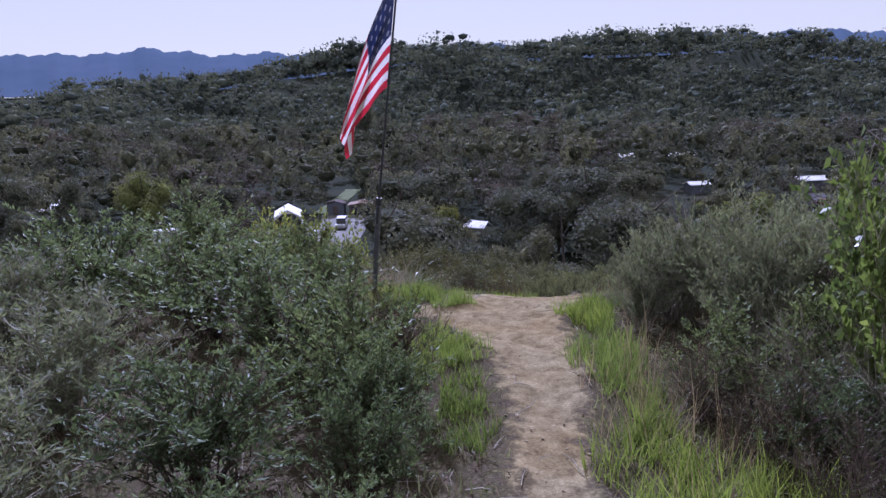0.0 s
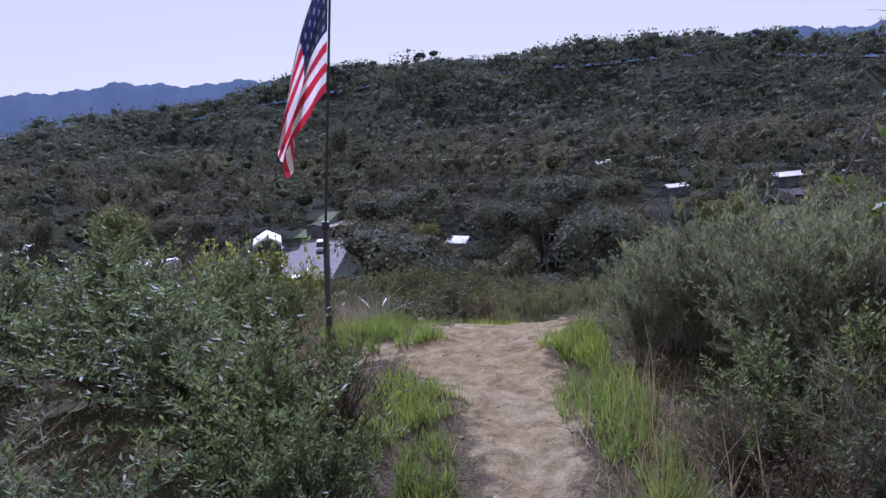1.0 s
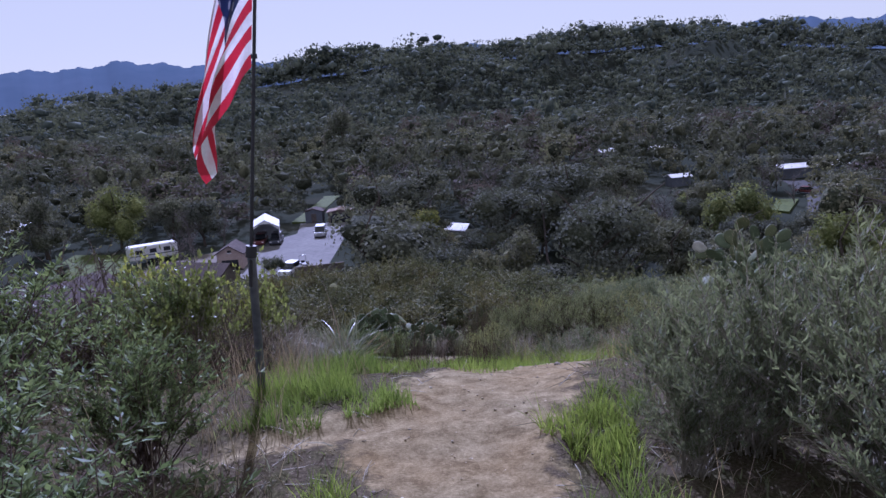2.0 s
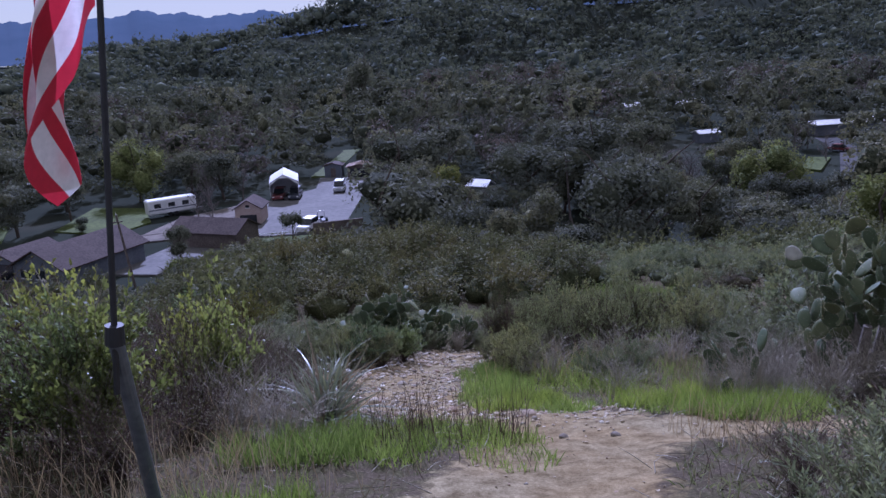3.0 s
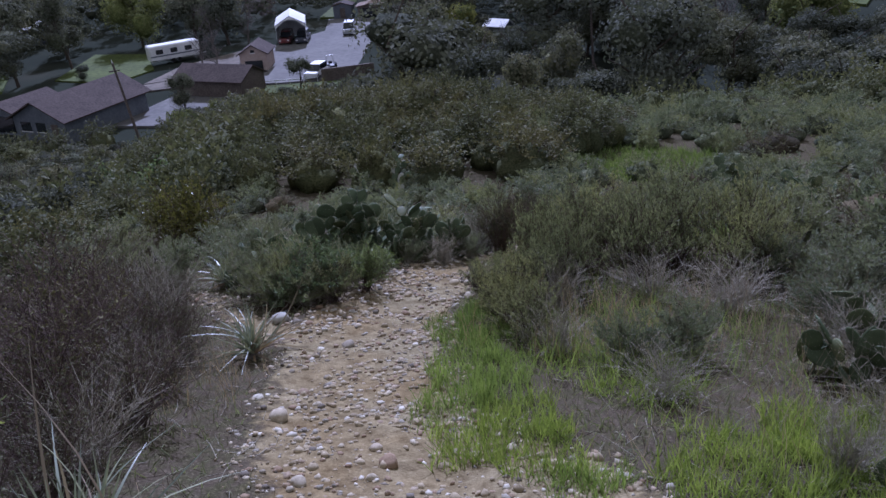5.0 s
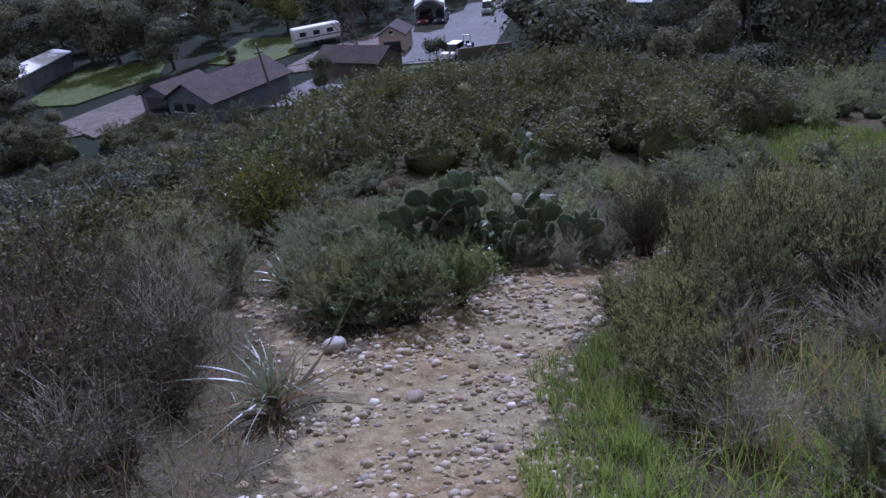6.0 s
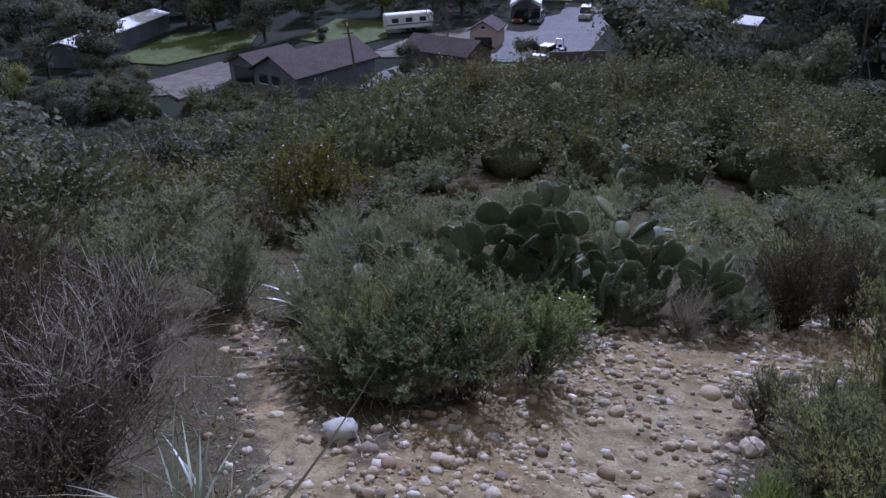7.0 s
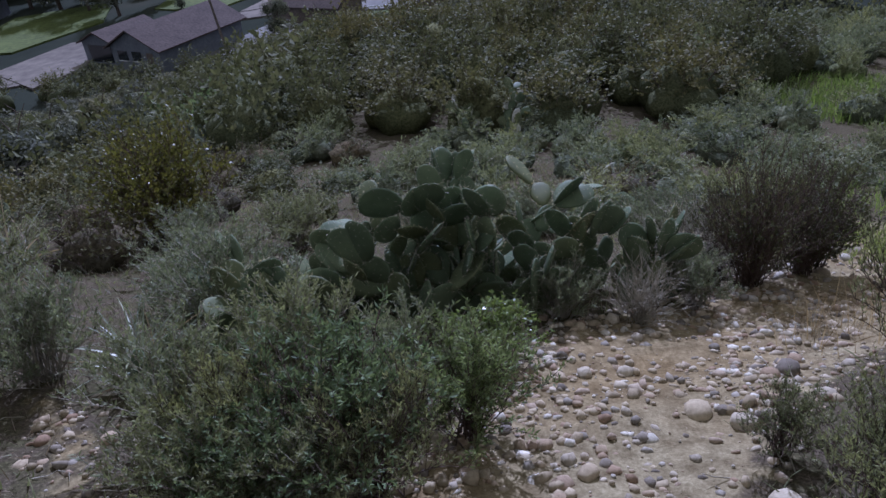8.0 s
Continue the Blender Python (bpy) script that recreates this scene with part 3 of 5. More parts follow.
stand("bright", ((1.68, -.02, 1.52, .42), (1.95, .5, 1.55, .5), (-1.05, 12.3, .34, .28), ))
stand("vine", ((-1.85, 6.35, 1.1, .3), (-2.25, 6.65, 1.0, .36), (-2.1, 4.95, .95, .36), (-2.65, 5.7, 1.1, .4)))
stand("yellow", ((-4.4, 15.0, 1.25, .6), (-4.9, 15.5, 1.2, .6)))
stand("broom", ((.5, 9.95, .42, .3), (.4, 10.9, .45, .34), (.55, 10.3, .58, .42), (.62, 9.55, .5, .36), (.75, 10.75, .6, .42), (.42, 11.3, .4, .28), (1.1, 11.05, .7, .4), (-1.3, 11.1, .45, .34), (.95, 11.5, .85, .45), (1.4, 12.1, 1.0, .55), (1.9, 11.6, .95, .55), (2.4, 12.2, 1.0, .6), (1.6, 13.0, 1.0, .6), (2.6, 13.2, 1.1, .7), (3.2, 12.2, 1.0, .6), (.15, 11.55, .3, .2), (.65, 11.55, .45, .3), (-1.85, 11.2, .5, .36), (3.0, 11.2, .8, .5), (.95, 12.4, .8, .4)))


# ---- the flag on its pole ----
def flag_material():
    """Stripes and a canton by the cloth's own coordinates."""
    m, nt, s = nodes_of("flag_cloth")
    uv = nt.nodes.new("ShaderNodeUVMap")
    uv.uv_map = "cloth"
    sep = nt.nodes.new("ShaderNodeSeparateXYZ")
    nt.links.new(uv.outputs[0], sep.inputs[0])

    def calc(op, a, b=0.0):
        n = nt.nodes.new("ShaderNodeMath")
        n.operation = op
        for i, v in enumerate((a, b)):
            if isinstance(v, (int, float)):
                n.inputs[i].default_value = v
            else:
                nt.links.new(v, n.inputs[i])
        return n.outputs[0]

    u, v = sep.outputs[0], sep.outputs[1]
    odd = calc("LESS_THAN", calc("MODULO", calc("MULTIPLY", v, 13.0), 2.0), 1.0)
    stripes = mixed(nt, (0.78, 0.76, 0.74), (0.52, 0.025, 0.045), odd)
    cu, cv = calc("SUBTRACT", calc("MODULO", calc("MULTIPLY", u, 13.75), 1.0), 0.5), calc("SUBTRACT", calc("MODULO", calc("MULTIPLY", calc("SUBTRACT", v, 6 / 13), 9.3), 1.0), 0.5)
    star = calc("LESS_THAN", calc("ADD", calc("MULTIPLY", cu, cu), calc("MULTIPLY", cv, cv)), 0.045)
    canton = mixed(nt, (0.022, 0.03, 0.075), (0.2, 0.2, 0.24), star)
    inside = calc("MULTIPLY", calc("LESS_THAN", u, 0.4), calc("GREATER_THAN", v, 6 / 13))
    col = mixed(nt, stripes, canton, inside)
    weave = ramp(nt, ((0.3, (0.85, 0.85, 0.85)), (0.7, (1, 1, 1))), noise_tex(nt, 30, 3))
    col = mixed(nt, col, weave, 1.0, "MULTIPLY")
    nt.links.new(col, s.inputs["Base Color"])
    s.inputs["Roughness"].default_value = 0.7
    t = nt.nodes.new("ShaderNodeBsdfTranslucent")
    nt.links.new(col, t.inputs[0])
    mix = nt.nodes.new("ShaderNodeMixShader")
    mix.inputs[0].default_value = 0.38
    nt.links.new(s.outputs[0], mix.inputs[1])
    nt.links.new(t.outputs[0], mix.inputs[2])
    nt.links.new(mix.outputs[0], nt.nodes["Material Output"].inputs[0])
    return m


POLE_STEEL = surface("galvanised_steel", (0.10, 0.115, 0.14), (0.20, 0.22, 0.25), 20, 0.45, metal=0.5, relief=0.1)
POLE_DARK = surface("dark_pole", (0.012, 0.012, 0.014), (0.028, 0.028, 0.031), 20, 0.6, relief=0.1)
BRASS = surface("brass_ring", (0.25, 0.18, 0.07), (0.5, 0.38, 0.16), 20, 0.35, metal=0.9)


def make_flag():
    foot, joint = Vector((-1.225, 3.70, -.02)), Vector((-1.105, 3.34, .97))
    lean = Vector((.115, .01, 1)).normalized()
    foot.z = float(land(foot.x, foot.y)) - .05
    pole = thing("flagpole", pose(*foot), "thin dark flagpole in a grey steel sleeve, leaning, beside the trail", "flagpole")
    j = joint - foot
    part("sleeve", tube(bmesh.new(), (0, 0, 0), j, .026, .024, 14), POLE_STEEL, pole, "grey galvanised steel sleeve")
    part("collar", tube(bmesh.new(), j - lean * .03, j + lean * .035, .031, .029, 14), POLE_DARK, pole)
    top = j + lean * 2.3
    part("pole", tube(bmesh.new(), j - lean * .2, top, .0105, .009, 10), POLE_DARK, pole, "thin dark metal pole")
    bm = bmesh.new()
    bmesh.ops.create_uvsphere(bm, u_segments=12, v_segments=8, radius=.022, matrix=Matrix.Translation(top))
    part("finial", bm, BRASS, pole)
    hoist0, hoist1 = joint + lean * 1.0, joint + lean * 1.95
    nu, nv = 72, 40
    verts, faces, uvs = [], [], []
    for i in range(nu + 1):
        u = i / nu
        for k in range(nv + 1):
            v = k / nv
            h = hoist0.lerp(hoist1, v)
            drop = u * (0.60 + 0.60 * v) + .05 * u * u
            out = .58 * u ** .85 * (1 - .25 * (1 - v) * u)
            slack = (1 - v) * .8 + .35
            fold = .085 * slack * min(1, u * 3) * math.sin(2 * math.pi * (1.35 * v + .9 * u) + .6)
            ripple = .03 * min(1, u * 4) * math.sin(2 * math.pi * (3.1 * v - .6 * u) + 1.1)
            verts.append((h.x - .014 - out + .5 * fold * u, h.y + .42 * u + fold + ripple, h.z - drop))
            uvs.append((u, v))
    for i in range(nu):
        for k in range(nv):
            a = i * (nv + 1) + k
            faces.append((a, a + nv + 1, a + nv + 2, a + 1))
    me = mesh_of("flag", verts, faces, flag_material(), True)
    layer = me.uv_layers.new(name="cloth")
    layer.data.foreach_set("uv", np.array([uvs[l.vertex_index] for l in me.loops]).ravel())
    ob = tagged(new("flag", me), "red, white and blue striped flag hanging limp from the pole", "flag")
    for v in (.06, .94):
        p = hoist0.lerp(hoist1, v) - foot
        bm = bmesh.new()
        tube(bm, p - Vector((0, 0, .012)), p + Vector((0, 0, .012)), .0175, .0175, 12)
        part("clip", bm, POLE_DARK, pole)
    return ob


make_flag()


# ---- cacti and yuccas ----
def pad_mesh(rng):
    """A flat oval pad, 0.24 m tall, standing on its narrow end, with spines."""
    bm = bmesh.new()
    bmesh.ops.create_uvsphere(bm, u_segments=12, v_segments=8, radius=.5)
    for v in bm.verts:
        z = v.co.z + .5
        grow = .62 + .55 * z - .18 * z * z
        v.co = Vector((v.co.x * .17 * 1.12 * grow, v.co.y * .032 * (1.3 - .5 * z), z * .24))
        v.co.y += .012 * math.sin(v.co.x * 22 + rng.uniform(-.1, .1)) + .010 * z
    for f in bm.faces:
        f.smooth = True
    me = bpy.data.meshes.new("pad")
    bm.normal_update()
    spots = [(v.co.copy(), v.normal.copy()) for v in bm.verts]
    bm.to_mesh(me)
    bm.free()
    at, way = [], []
    for co, nor in spots:
        for _ in range(1):
            at.append(co)
            way.append(np.array(nor) + rng.normal(0, .5, 3))
        if abs(nor.y) < .5:
            for _ in range(2):
                at.append(co)
                way.append(np.array(nor) + rng.normal(0, .35, 3))
    at, way = np.array(at), np.array(way)
    sp = leaves(at, way, rng.uniform(.010, .024, len(at)), .0016, rng, 0)
    body = (np.array([v.co for v in me.vertices]), [list(p.vertices) for p in me.polygons])
    nb = len(body[1])
    verts = np.concatenate([body[0], sp[0]])
    faces = body[1] + (sp[1] + len(body[0])).tolist()
    out = mesh_of("pad", verts, faces, [PAD, SPINE])
    flags = np.zeros(len(faces), int)
    flags[nb:] = 1
    out.polygons.foreach_set("material_index", flags)
    out.polygons.foreach_set("use_smooth", flags == 0)
    return out


PADS = [pad_mesh(np.random.default_rng(60 + i)) for i in range(4)]


DRIED = PADS[1].copy()
DRIED.materials[0] = CANVAS_PAD


def prickly_pear(x, y, pads, spread_r, tall, seed, label, big=1.0, trunk=False, chain=False, pale=0.0):
    rng = np.random.default_rng(seed)
    z = float(land(x, y))
    ob = thing("prickly_pear", pose(x, y, z), label, "cactus", "prickly pears on the slope")
    frames = []
    if trunk:
        bm = bmesh.new()
        for i in range(5):
            a = rng.uniform(0, 6.28)
            b = (.16 * math.cos(a), .16 * math.sin(a), 0)
            tube(bm, (b[0], b[1], -.1), (b[0] * 1.6, b[1] * 1.6, rng.uniform(.45, .95)), .075, .035, 8)
        part("trunk", bm, CORK, ob, "grey corky old stem")
    while len(frames) < pads:
        if len(frames) < pads * .3 or not frames:
            a, r = rng.uniform(0, 6.28), spread_r * math.sqrt(rng.uniform(0, 1))
            low = rng.uniform(-.05, .06) + (rng.uniform(.05, .85) if trunk else 0)
            m = pose(r * math.cos(a), r * math.sin(a), low + float(land(x + r * math.cos(a), y + r * math.sin(a))) - z, rng.normal(0, 16), rng.normal(0, 18), rng.uniform(45, 135) if trunk else rng.uniform(-70, 70))
        else:
            base = frames[-1] if chain else max((frames[int(i)] for i in rng.integers(len(frames), size=2)), key=lambda f: f.translation.z)
            side = rng.uniform(-.2, .2) if chain else rng.uniform(-1, 1)
            m = base @ pose(side * .075, 0, .225 - .08 * side * side, rng.normal(0, 14), side * 42 + rng.normal(0, 8), rng.normal(0, 38))
            if not chain and (m.translation.z > tall or m.translation.xy.length > spread_r * 1.35):
                continue
        s = big * rng.uniform(.8, 1.15)
        m = m @ Matrix.Diagonal((s, s, s, 1))
        frames.append(m.copy())
        kind = int(rng.integers(4))
        p = part("pad", DRIED, None, ob, "pale dried pad") if pale and rng.uniform() < pale else part("pad", PADS[kind], None, ob)
        p.matrix_basis = m
        frames[-1] = m @ Matrix.Diagonal((1 / s, 1 / s, 1 / s, 1))
    return ob


GREEN_PEAR = "prickly pear cactus with flat green pads among sagebrush"
OLD_PEAR = "tall old prickly pear cactus with dark pads and corky stems"
old_pear = prickly_pear(3.15, 7.35, 95, .36, 1.7, 3, OLD_PEAR, .82, True)
dried = part("pad", DRIED, None, old_pear, "pale dried pad")
dried.matrix_basis = pose(-.36, .05, 1.27, 0, -70, 15) @ Matrix.Diagonal((.75, .75, .75, 1))
prickly_pear(2.75, 8.6, 22, .4, .4, 23, GREEN_PEAR, .95)
prickly_pear(3.25, 8.9, 30, .45, .65, 24, GREEN_PEAR, .95)
prickly_pear(2.06, 6.75, 4, .04, .9, 4, GREEN_PEAR, .8, chain=True)
prickly_pear(3.55, 7.8, 50, .35, 1.3, 21, OLD_PEAR, .8, True)
for px, py, n, r, t, sd in ((-1.75, 13.15, 100, .46, 1.1, 5), (-1.15, 13.25, 80, .42, .8, 6), (-.75, 13.75, 44, .36, .6, 7), (-.3, 13.6, 22, .25, .45, 15), (-2.25, 12.85, 46, .42, .6, 10), (-1.9, 12.2, 16, .5, .3, 8), (-2.75, 12.0, 10, .35, .25, 9)):
    prickly_pear(px, py, n, r, t, sd, GREEN_PEAR, 1.08)
for px, py, n, r, t, sd in ((5.5, 21.6, 40, .8, .9, 11), (6.0, 17.6, 30, .7, .7, 12), (6.8, 18.2, 24, .6, .6, 13)):
    prickly_pear(px, py, n, r, t, sd, GREEN_PEAR, 1.15)
prickly_pear(-2.4, 22.9, 70, .8, 1.5, 14, "prickly pear cactus with pale dried pads below the scrub", 1.1, pale=.22)


def yucca_leaf(rng, mat, bend):
    v, f = blades(np.zeros((1, 3)), np.array([[0, 0, 1.0]]), 1.0, .026, bend, rng, 8)
    return mesh_of("leaf", v, f, mat)


LEAF_RNG = np.random.default_rng(17)
GREEN_LEAVES = [yucca_leaf(LEAF_RNG, YUCCA, b) for b in (.05, .15, .3, .5, .75)]
DRY_LEAVES = [yucca_leaf(LEAF_RNG, STRAW, b) for b in (.4, .8, 1.2)]


def yucca(x, y, r, seed, label, count=80):
    rng = np.random.default_rng(seed)
    ob = thing("yucca", pose(x, y, float(land(x, y))), label, "yucca")
    for i in range(count):
        dry = i % 4 == 0
        tilt = rng.uniform(40, 88) if dry else rng.uniform(2, 62)
        kind = DRY_LEAVES if dry else GREEN_LEAVES
        size = r * rng.uniform(.7, 1.15)
        leaf = part("leaf", kind[int(rng.integers(len(kind)))], None, ob, "pale dried leaf" if dry else "")
        leaf.matrix_basis = pose(0, 0, .04, 0, 0, rng.uniform(0, 360)) @ pose(0, 0, 0, tilt, 0, 0) @ pose(0, 0, .02, 0, 0, rng.uniform(0, 360)) @ Matrix.Diagonal((.6 + .4 * size, .6 + .4 * size, size, 1))
    bm = bmesh.new()
    bmesh.ops.create_uvsphere(bm, u_segments=10, v_segments=6, radius=.06, matrix=Matrix.Diagonal((1, 1, .9, 1)))
    part("crown_base", bm, CORK, ob)
    return ob


yucca(-1.05, 5.95, .53, 1, "large grey-green yucca with curling dry leaves at the trail", 130)
yucca(-1.6, 9.35, .38, 2, "small spiky green yucca on the stony trail")
yucca(-2.75, 11.9, .36, 3, "small spiky green yucca on the stony trail")
yucca(-5.3, 14.0, .4, 4, "small spiky green yucca on the stony trail")


# ---- the yard, houses and vehicles in the valley ----
FLOOR_Z = -24.4
CONCRETE = surface("concrete", (0.135, 0.13, 0.122), (0.20, 0.194, 0.182), 1.2, 0.85, relief=0.1)
ASPHALT = surface("asphalt", (0.05, 0.049, 0.048), (0.09, 0.088, 0.086), 1.2, 0.9, relief=0.1)
DIRT_ROAD = surface("dirt_road", (0.12, 0.105, 0.09), (0.21, 0.185, 0.155), 0.8, 0.95)
LAWN = surface("lawn", (0.055, 0.075, 0.018), (0.115, 0.14, 0.035), 1.5, 0.9)
CANVAS = surface("white_canvas", (0.74, 0.74, 0.75), (0.82, 0.82, 0.82), 1.0, 0.6, relief=0.05)
STUCCO = surface("pink_stucco", (0.42, 0.33, 0.29), (0.52, 0.42, 0.37), 3, 0.9)
# Dark blue-grey: shade on the house fronts is part of this wall colour.
GREYWALL = surface("grey_wall", (0.13, 0.14, 0.165), (0.19, 0.205, 0.235), 3, 0.85)
SHINGLE = surface("brown_shingle", (0.06, 0.047, 0.043), (0.12, 0.094, 0.084), 4, 0.9)
WHITE = surface("white_paint", (0.70, 0.70, 0.70), (0.80, 0.80, 0.80), 3, 0.45, relief=0.05)
SILVER = surface("silver_paint", (0.35, 0.36, 0.38), (0.45, 0.46, 0.48), 3, 0.3, metal=0.4, relief=0.03)
NAVY = surface("dark_paint", (0.03, 0.035, 0.05), (0.06, 0.065, 0.085), 3, 0.3, relief=0.03)
MAROON = surface("maroon_paint", (0.10, 0.02, 0.02), (0.16, 0.035, 0.03), 3, 0.3, relief=0.03)
GLASSY = surface("window_glass", (0.015, 0.018, 0.022), (0.03, 0.034, 0.04), 3, 0.08, relief=0.0)
RUBBER = surface("rubber", (0.012, 0.012, 0.012), (0.025, 0.025, 0.025), 20, 0.8)
STEEL = surface("steel", (0.35, 0.35, 0.36), (0.5, 0.5, 0.5), 10, 0.35, metal=0.8, relief=0.05)
WOOD = surface("weathered_wood", (0.10, 0.08, 0.07), (0.22, 0.185, 0.16), 6, 0.85)


def slab(name, outline, z, thick, mat, label, category):
    bm = prism(bmesh.new(), [(x, y, z) for x, y in outline], (0, 0, -thick))
    me = bpy.data.meshes.new(name)
    bm.to_mesh(me)
    bm.free()
    me.materials.append(mat)
    return tagged(new(name, me), label, category, kind="structure")


def zf(x, y):
    return float(land(x, y))


slab("pavement_yard", ((-39, 110), (-29, 109), (-20, 110), (-17.5, 121), (-19, 140), (-20, 158), (-31, 158), (-29.5, 146), (-37, 134), (-38, 120)), -24.1, .6, CONCRETE, "pale concrete yard in front of the canopy", "pavement")
slab("pavement_drive", ((-46, 92), (-39, 91), (-34, 101), (-36.5, 108), (-42, 106)), -24.1, .6, CONCRETE, "pale concrete driveway beside the brown-roofed house", "pavement")
slab("road_left", ((-74, 80), (-65, 84), (-57, 100), (-50, 112), (-48, 124), (-40, 134), (-38, 118), (-43, 110), (-49, 108), (-55, 103), (-60, 108)), -24.18, .5, DIRT_ROAD, "pale dirt road between the houses", "road")
slab("road_far", ((-33, 159), (-29, 159), (-28, 200), (-33, 232), (-37, 232), (-32, 196)), -23.9, .5, LAWN, "strip of green grass and dirt behind the canopy", "lawn")
slab("road_right", ((64, 130), (67, 130), (70, 138), (80, 160), (86, 184), (80, 184), (76, 162), (66, 140)), -23.9, .8, ASPHALT, "grey road bending between the trees", "road")
slab("lawn_right", ((63, 141), (67, 148), (71, 155), (67, 156), (61, 144)), -23.85, .8, LAWN, "sunlit green lawn beside the road", "lawn")
slab("road_lot", ((-72, 89), (-62, 82.5), (-60, 90), (-64, 101), (-69, 101)), -24.1, .5, DIRT_ROAD, "bare pale dirt lot beside the brown-roofed house", "road")
slab("lawn_left", ((-86, 98), (-76, 98), (-71, 112), (-77, 125), (-90, 118)), -24.15, .5, LAWN, "bright green lawn by the far houses", "lawn")
slab("lawn_mid", ((-66, 118), (-55, 114), (-52, 122), (-58, 134), (-68, 136)), -24.15, .5, LAWN, "bright green lawn by the far houses", "lawn")
slab("lawn_yard", ((-33, 103), (-20, 105), (-20, 108.8), (-33, 107.5)), -24.1, .5, LAWN, "narrow green lawn at the yard wall", "lawn")


def gable_house(name, x, y, turn, w, d, eave, rise, walls, roof, label, over=.4, door=None, windows=()):
    """A house with a gable roof, its ridge along its own y; origin at the middle of its front."""
    ob = thing(name, pose(x, y, FLOOR_Z + .25, 0, 0, turn), label, "house")
    bm = bmesh.new()
    t = .2
    h = w / 2
    prism(bm, [(-h, 0, -.4), (h, 0, -.4), (h, 0, eave), (0, 0, eave + rise), (-h, 0, eave)], (0, t, 0))
    part("wall", bm, walls, ob)
    bm = bmesh.new()
    prism(bm, [(-h, d - t, -.4), (h, d - t, -.4), (h, d - t, eave), (0, d - t, eave + rise), (-h, d - t, eave)], (0, t, 0))
    part("wall", bm, walls, ob)
    for s in (-1, 1):
        part("wall", a_box(min(s * h, s * (h - t)), t, -.4, max(s * h, s * (h - t)), d - t, eave), walls, ob)
        k = rise / h
        bm = bmesh.new()
        prism(bm, [(0, -over, eave + rise + .02), (s * (h + over), -over, eave - k * over + .02), (s * (h + over), -over, eave - k * over + .17), (0, -over, eave + rise + .17)], (0, d + 2 * over, 0))
        r = part("roof", bm, roof, ob)
    if door:
        x0, x1, z1 = door
        # Wide openings are a dark slab on the wall, in place of shade inside.
        part("door", a_box(x0, -.06, 0, x1, -.004, z1), GLASSY if x1 - x0 > 1.5 else WOOD, ob, "flat door slab, dark as a shaded opening where wide")
    for x0, z0, x1, z1 in windows:
        wd = part("window", a_box(x0, -.05, z0, x1, -.004, z1), GLASSY, ob)
        part("frame", a_box(x0 - .08, -.08, z0 - .1, x1 + .08, -.052, z0), WHITE, wd)
    return ob


gable_house("gatehouse", -34.6, 117.2, 3, 4.0, 5.0, 2.5, 1.2, STUCCO, SHINGLE, "small pinkish stucco building with a low brown gable roof", .35, (-1.3, 1.3, 1.5), ((-.3, 2.65, .3, 3.05),))
gable_house("brown_roofed_house", -51.5, 87.5, -20, 8.0, 13, 2.6, 1.9, GREYWALL, SHINGLE, "low grey house with a wide brown shingle roof", .6, (1.8, 2.8, 2.05), ((-3, 1, -1.4, 2.1), (-.6, 1, .9, 2.1)))
gable_house("garage", -58.5, 91.5, -20, 6.0, 7, 2.3, 1.2, GREYWALL, SHINGLE, "low grey garage with a brown roof beside the house", .5, (-2, 2, 2.0))
gable_house("long_shed", -31.2, 104.4, 72, 5.5, 10.5, 2.2, 1.4, WOOD, SHINGLE, "long low dark-brown shed behind the drive", .4)
gable_house("white_roof_shed", 3.2, 131, 60, 2.8, 3.6, 2.0, .8, GREYWALL, WHITE, "small shed with a white sheet-metal roof between the oaks", .3)
gable_house("long_white_building", -90.5, 94, 12, 5.5, 28, 2.6, .7, GREYWALL, WHITE, "long low building with a white metal roof", .3)
gable_house("flat_shed", -22.5, 157, 0, 5, 4, 2.2, .5, WOOD, STUCCO, "dark shed with a pale roof at the yard's end, a dark slab for its opening", .4, (-2, 2, 1.9))
gable_house("back_shed", -28.2, 158.5, 0, 3.6, 3, 2.3, .5, GREYWALL, SHINGLE, "small grey shed at the yard's end", .3, (-.5, .5, 1.9))
gable_house("white_roof_house", 80, 188, -78, 6, 18, 2.8, .6, GREYWALL, WHITE, "low house with a long white roof beyond the road", .5)
gable_house("white_roof_house", 53, 184, -75, 3, 5, 2.4, .5, GREYWALL, WHITE, "low house with a white roof among far trees", .4)
gable_house("far_house", 50, 255, -80, 7, 26, 3, .8, GREYWALL, WHITE, "long pale building at the foot of the ridge", .5)
gable_house("far_house", 6, 190, 10, 7, 9, 2.8, 1.5, STUCCO, SHINGLE, "low house with a brown roof among grey trees", .5)
gable_house("far_house", -84, 148, 20, 6, 12, 2.6, .8, GREYWALL, WHITE, "low house with a pale roof between the trees", .5)


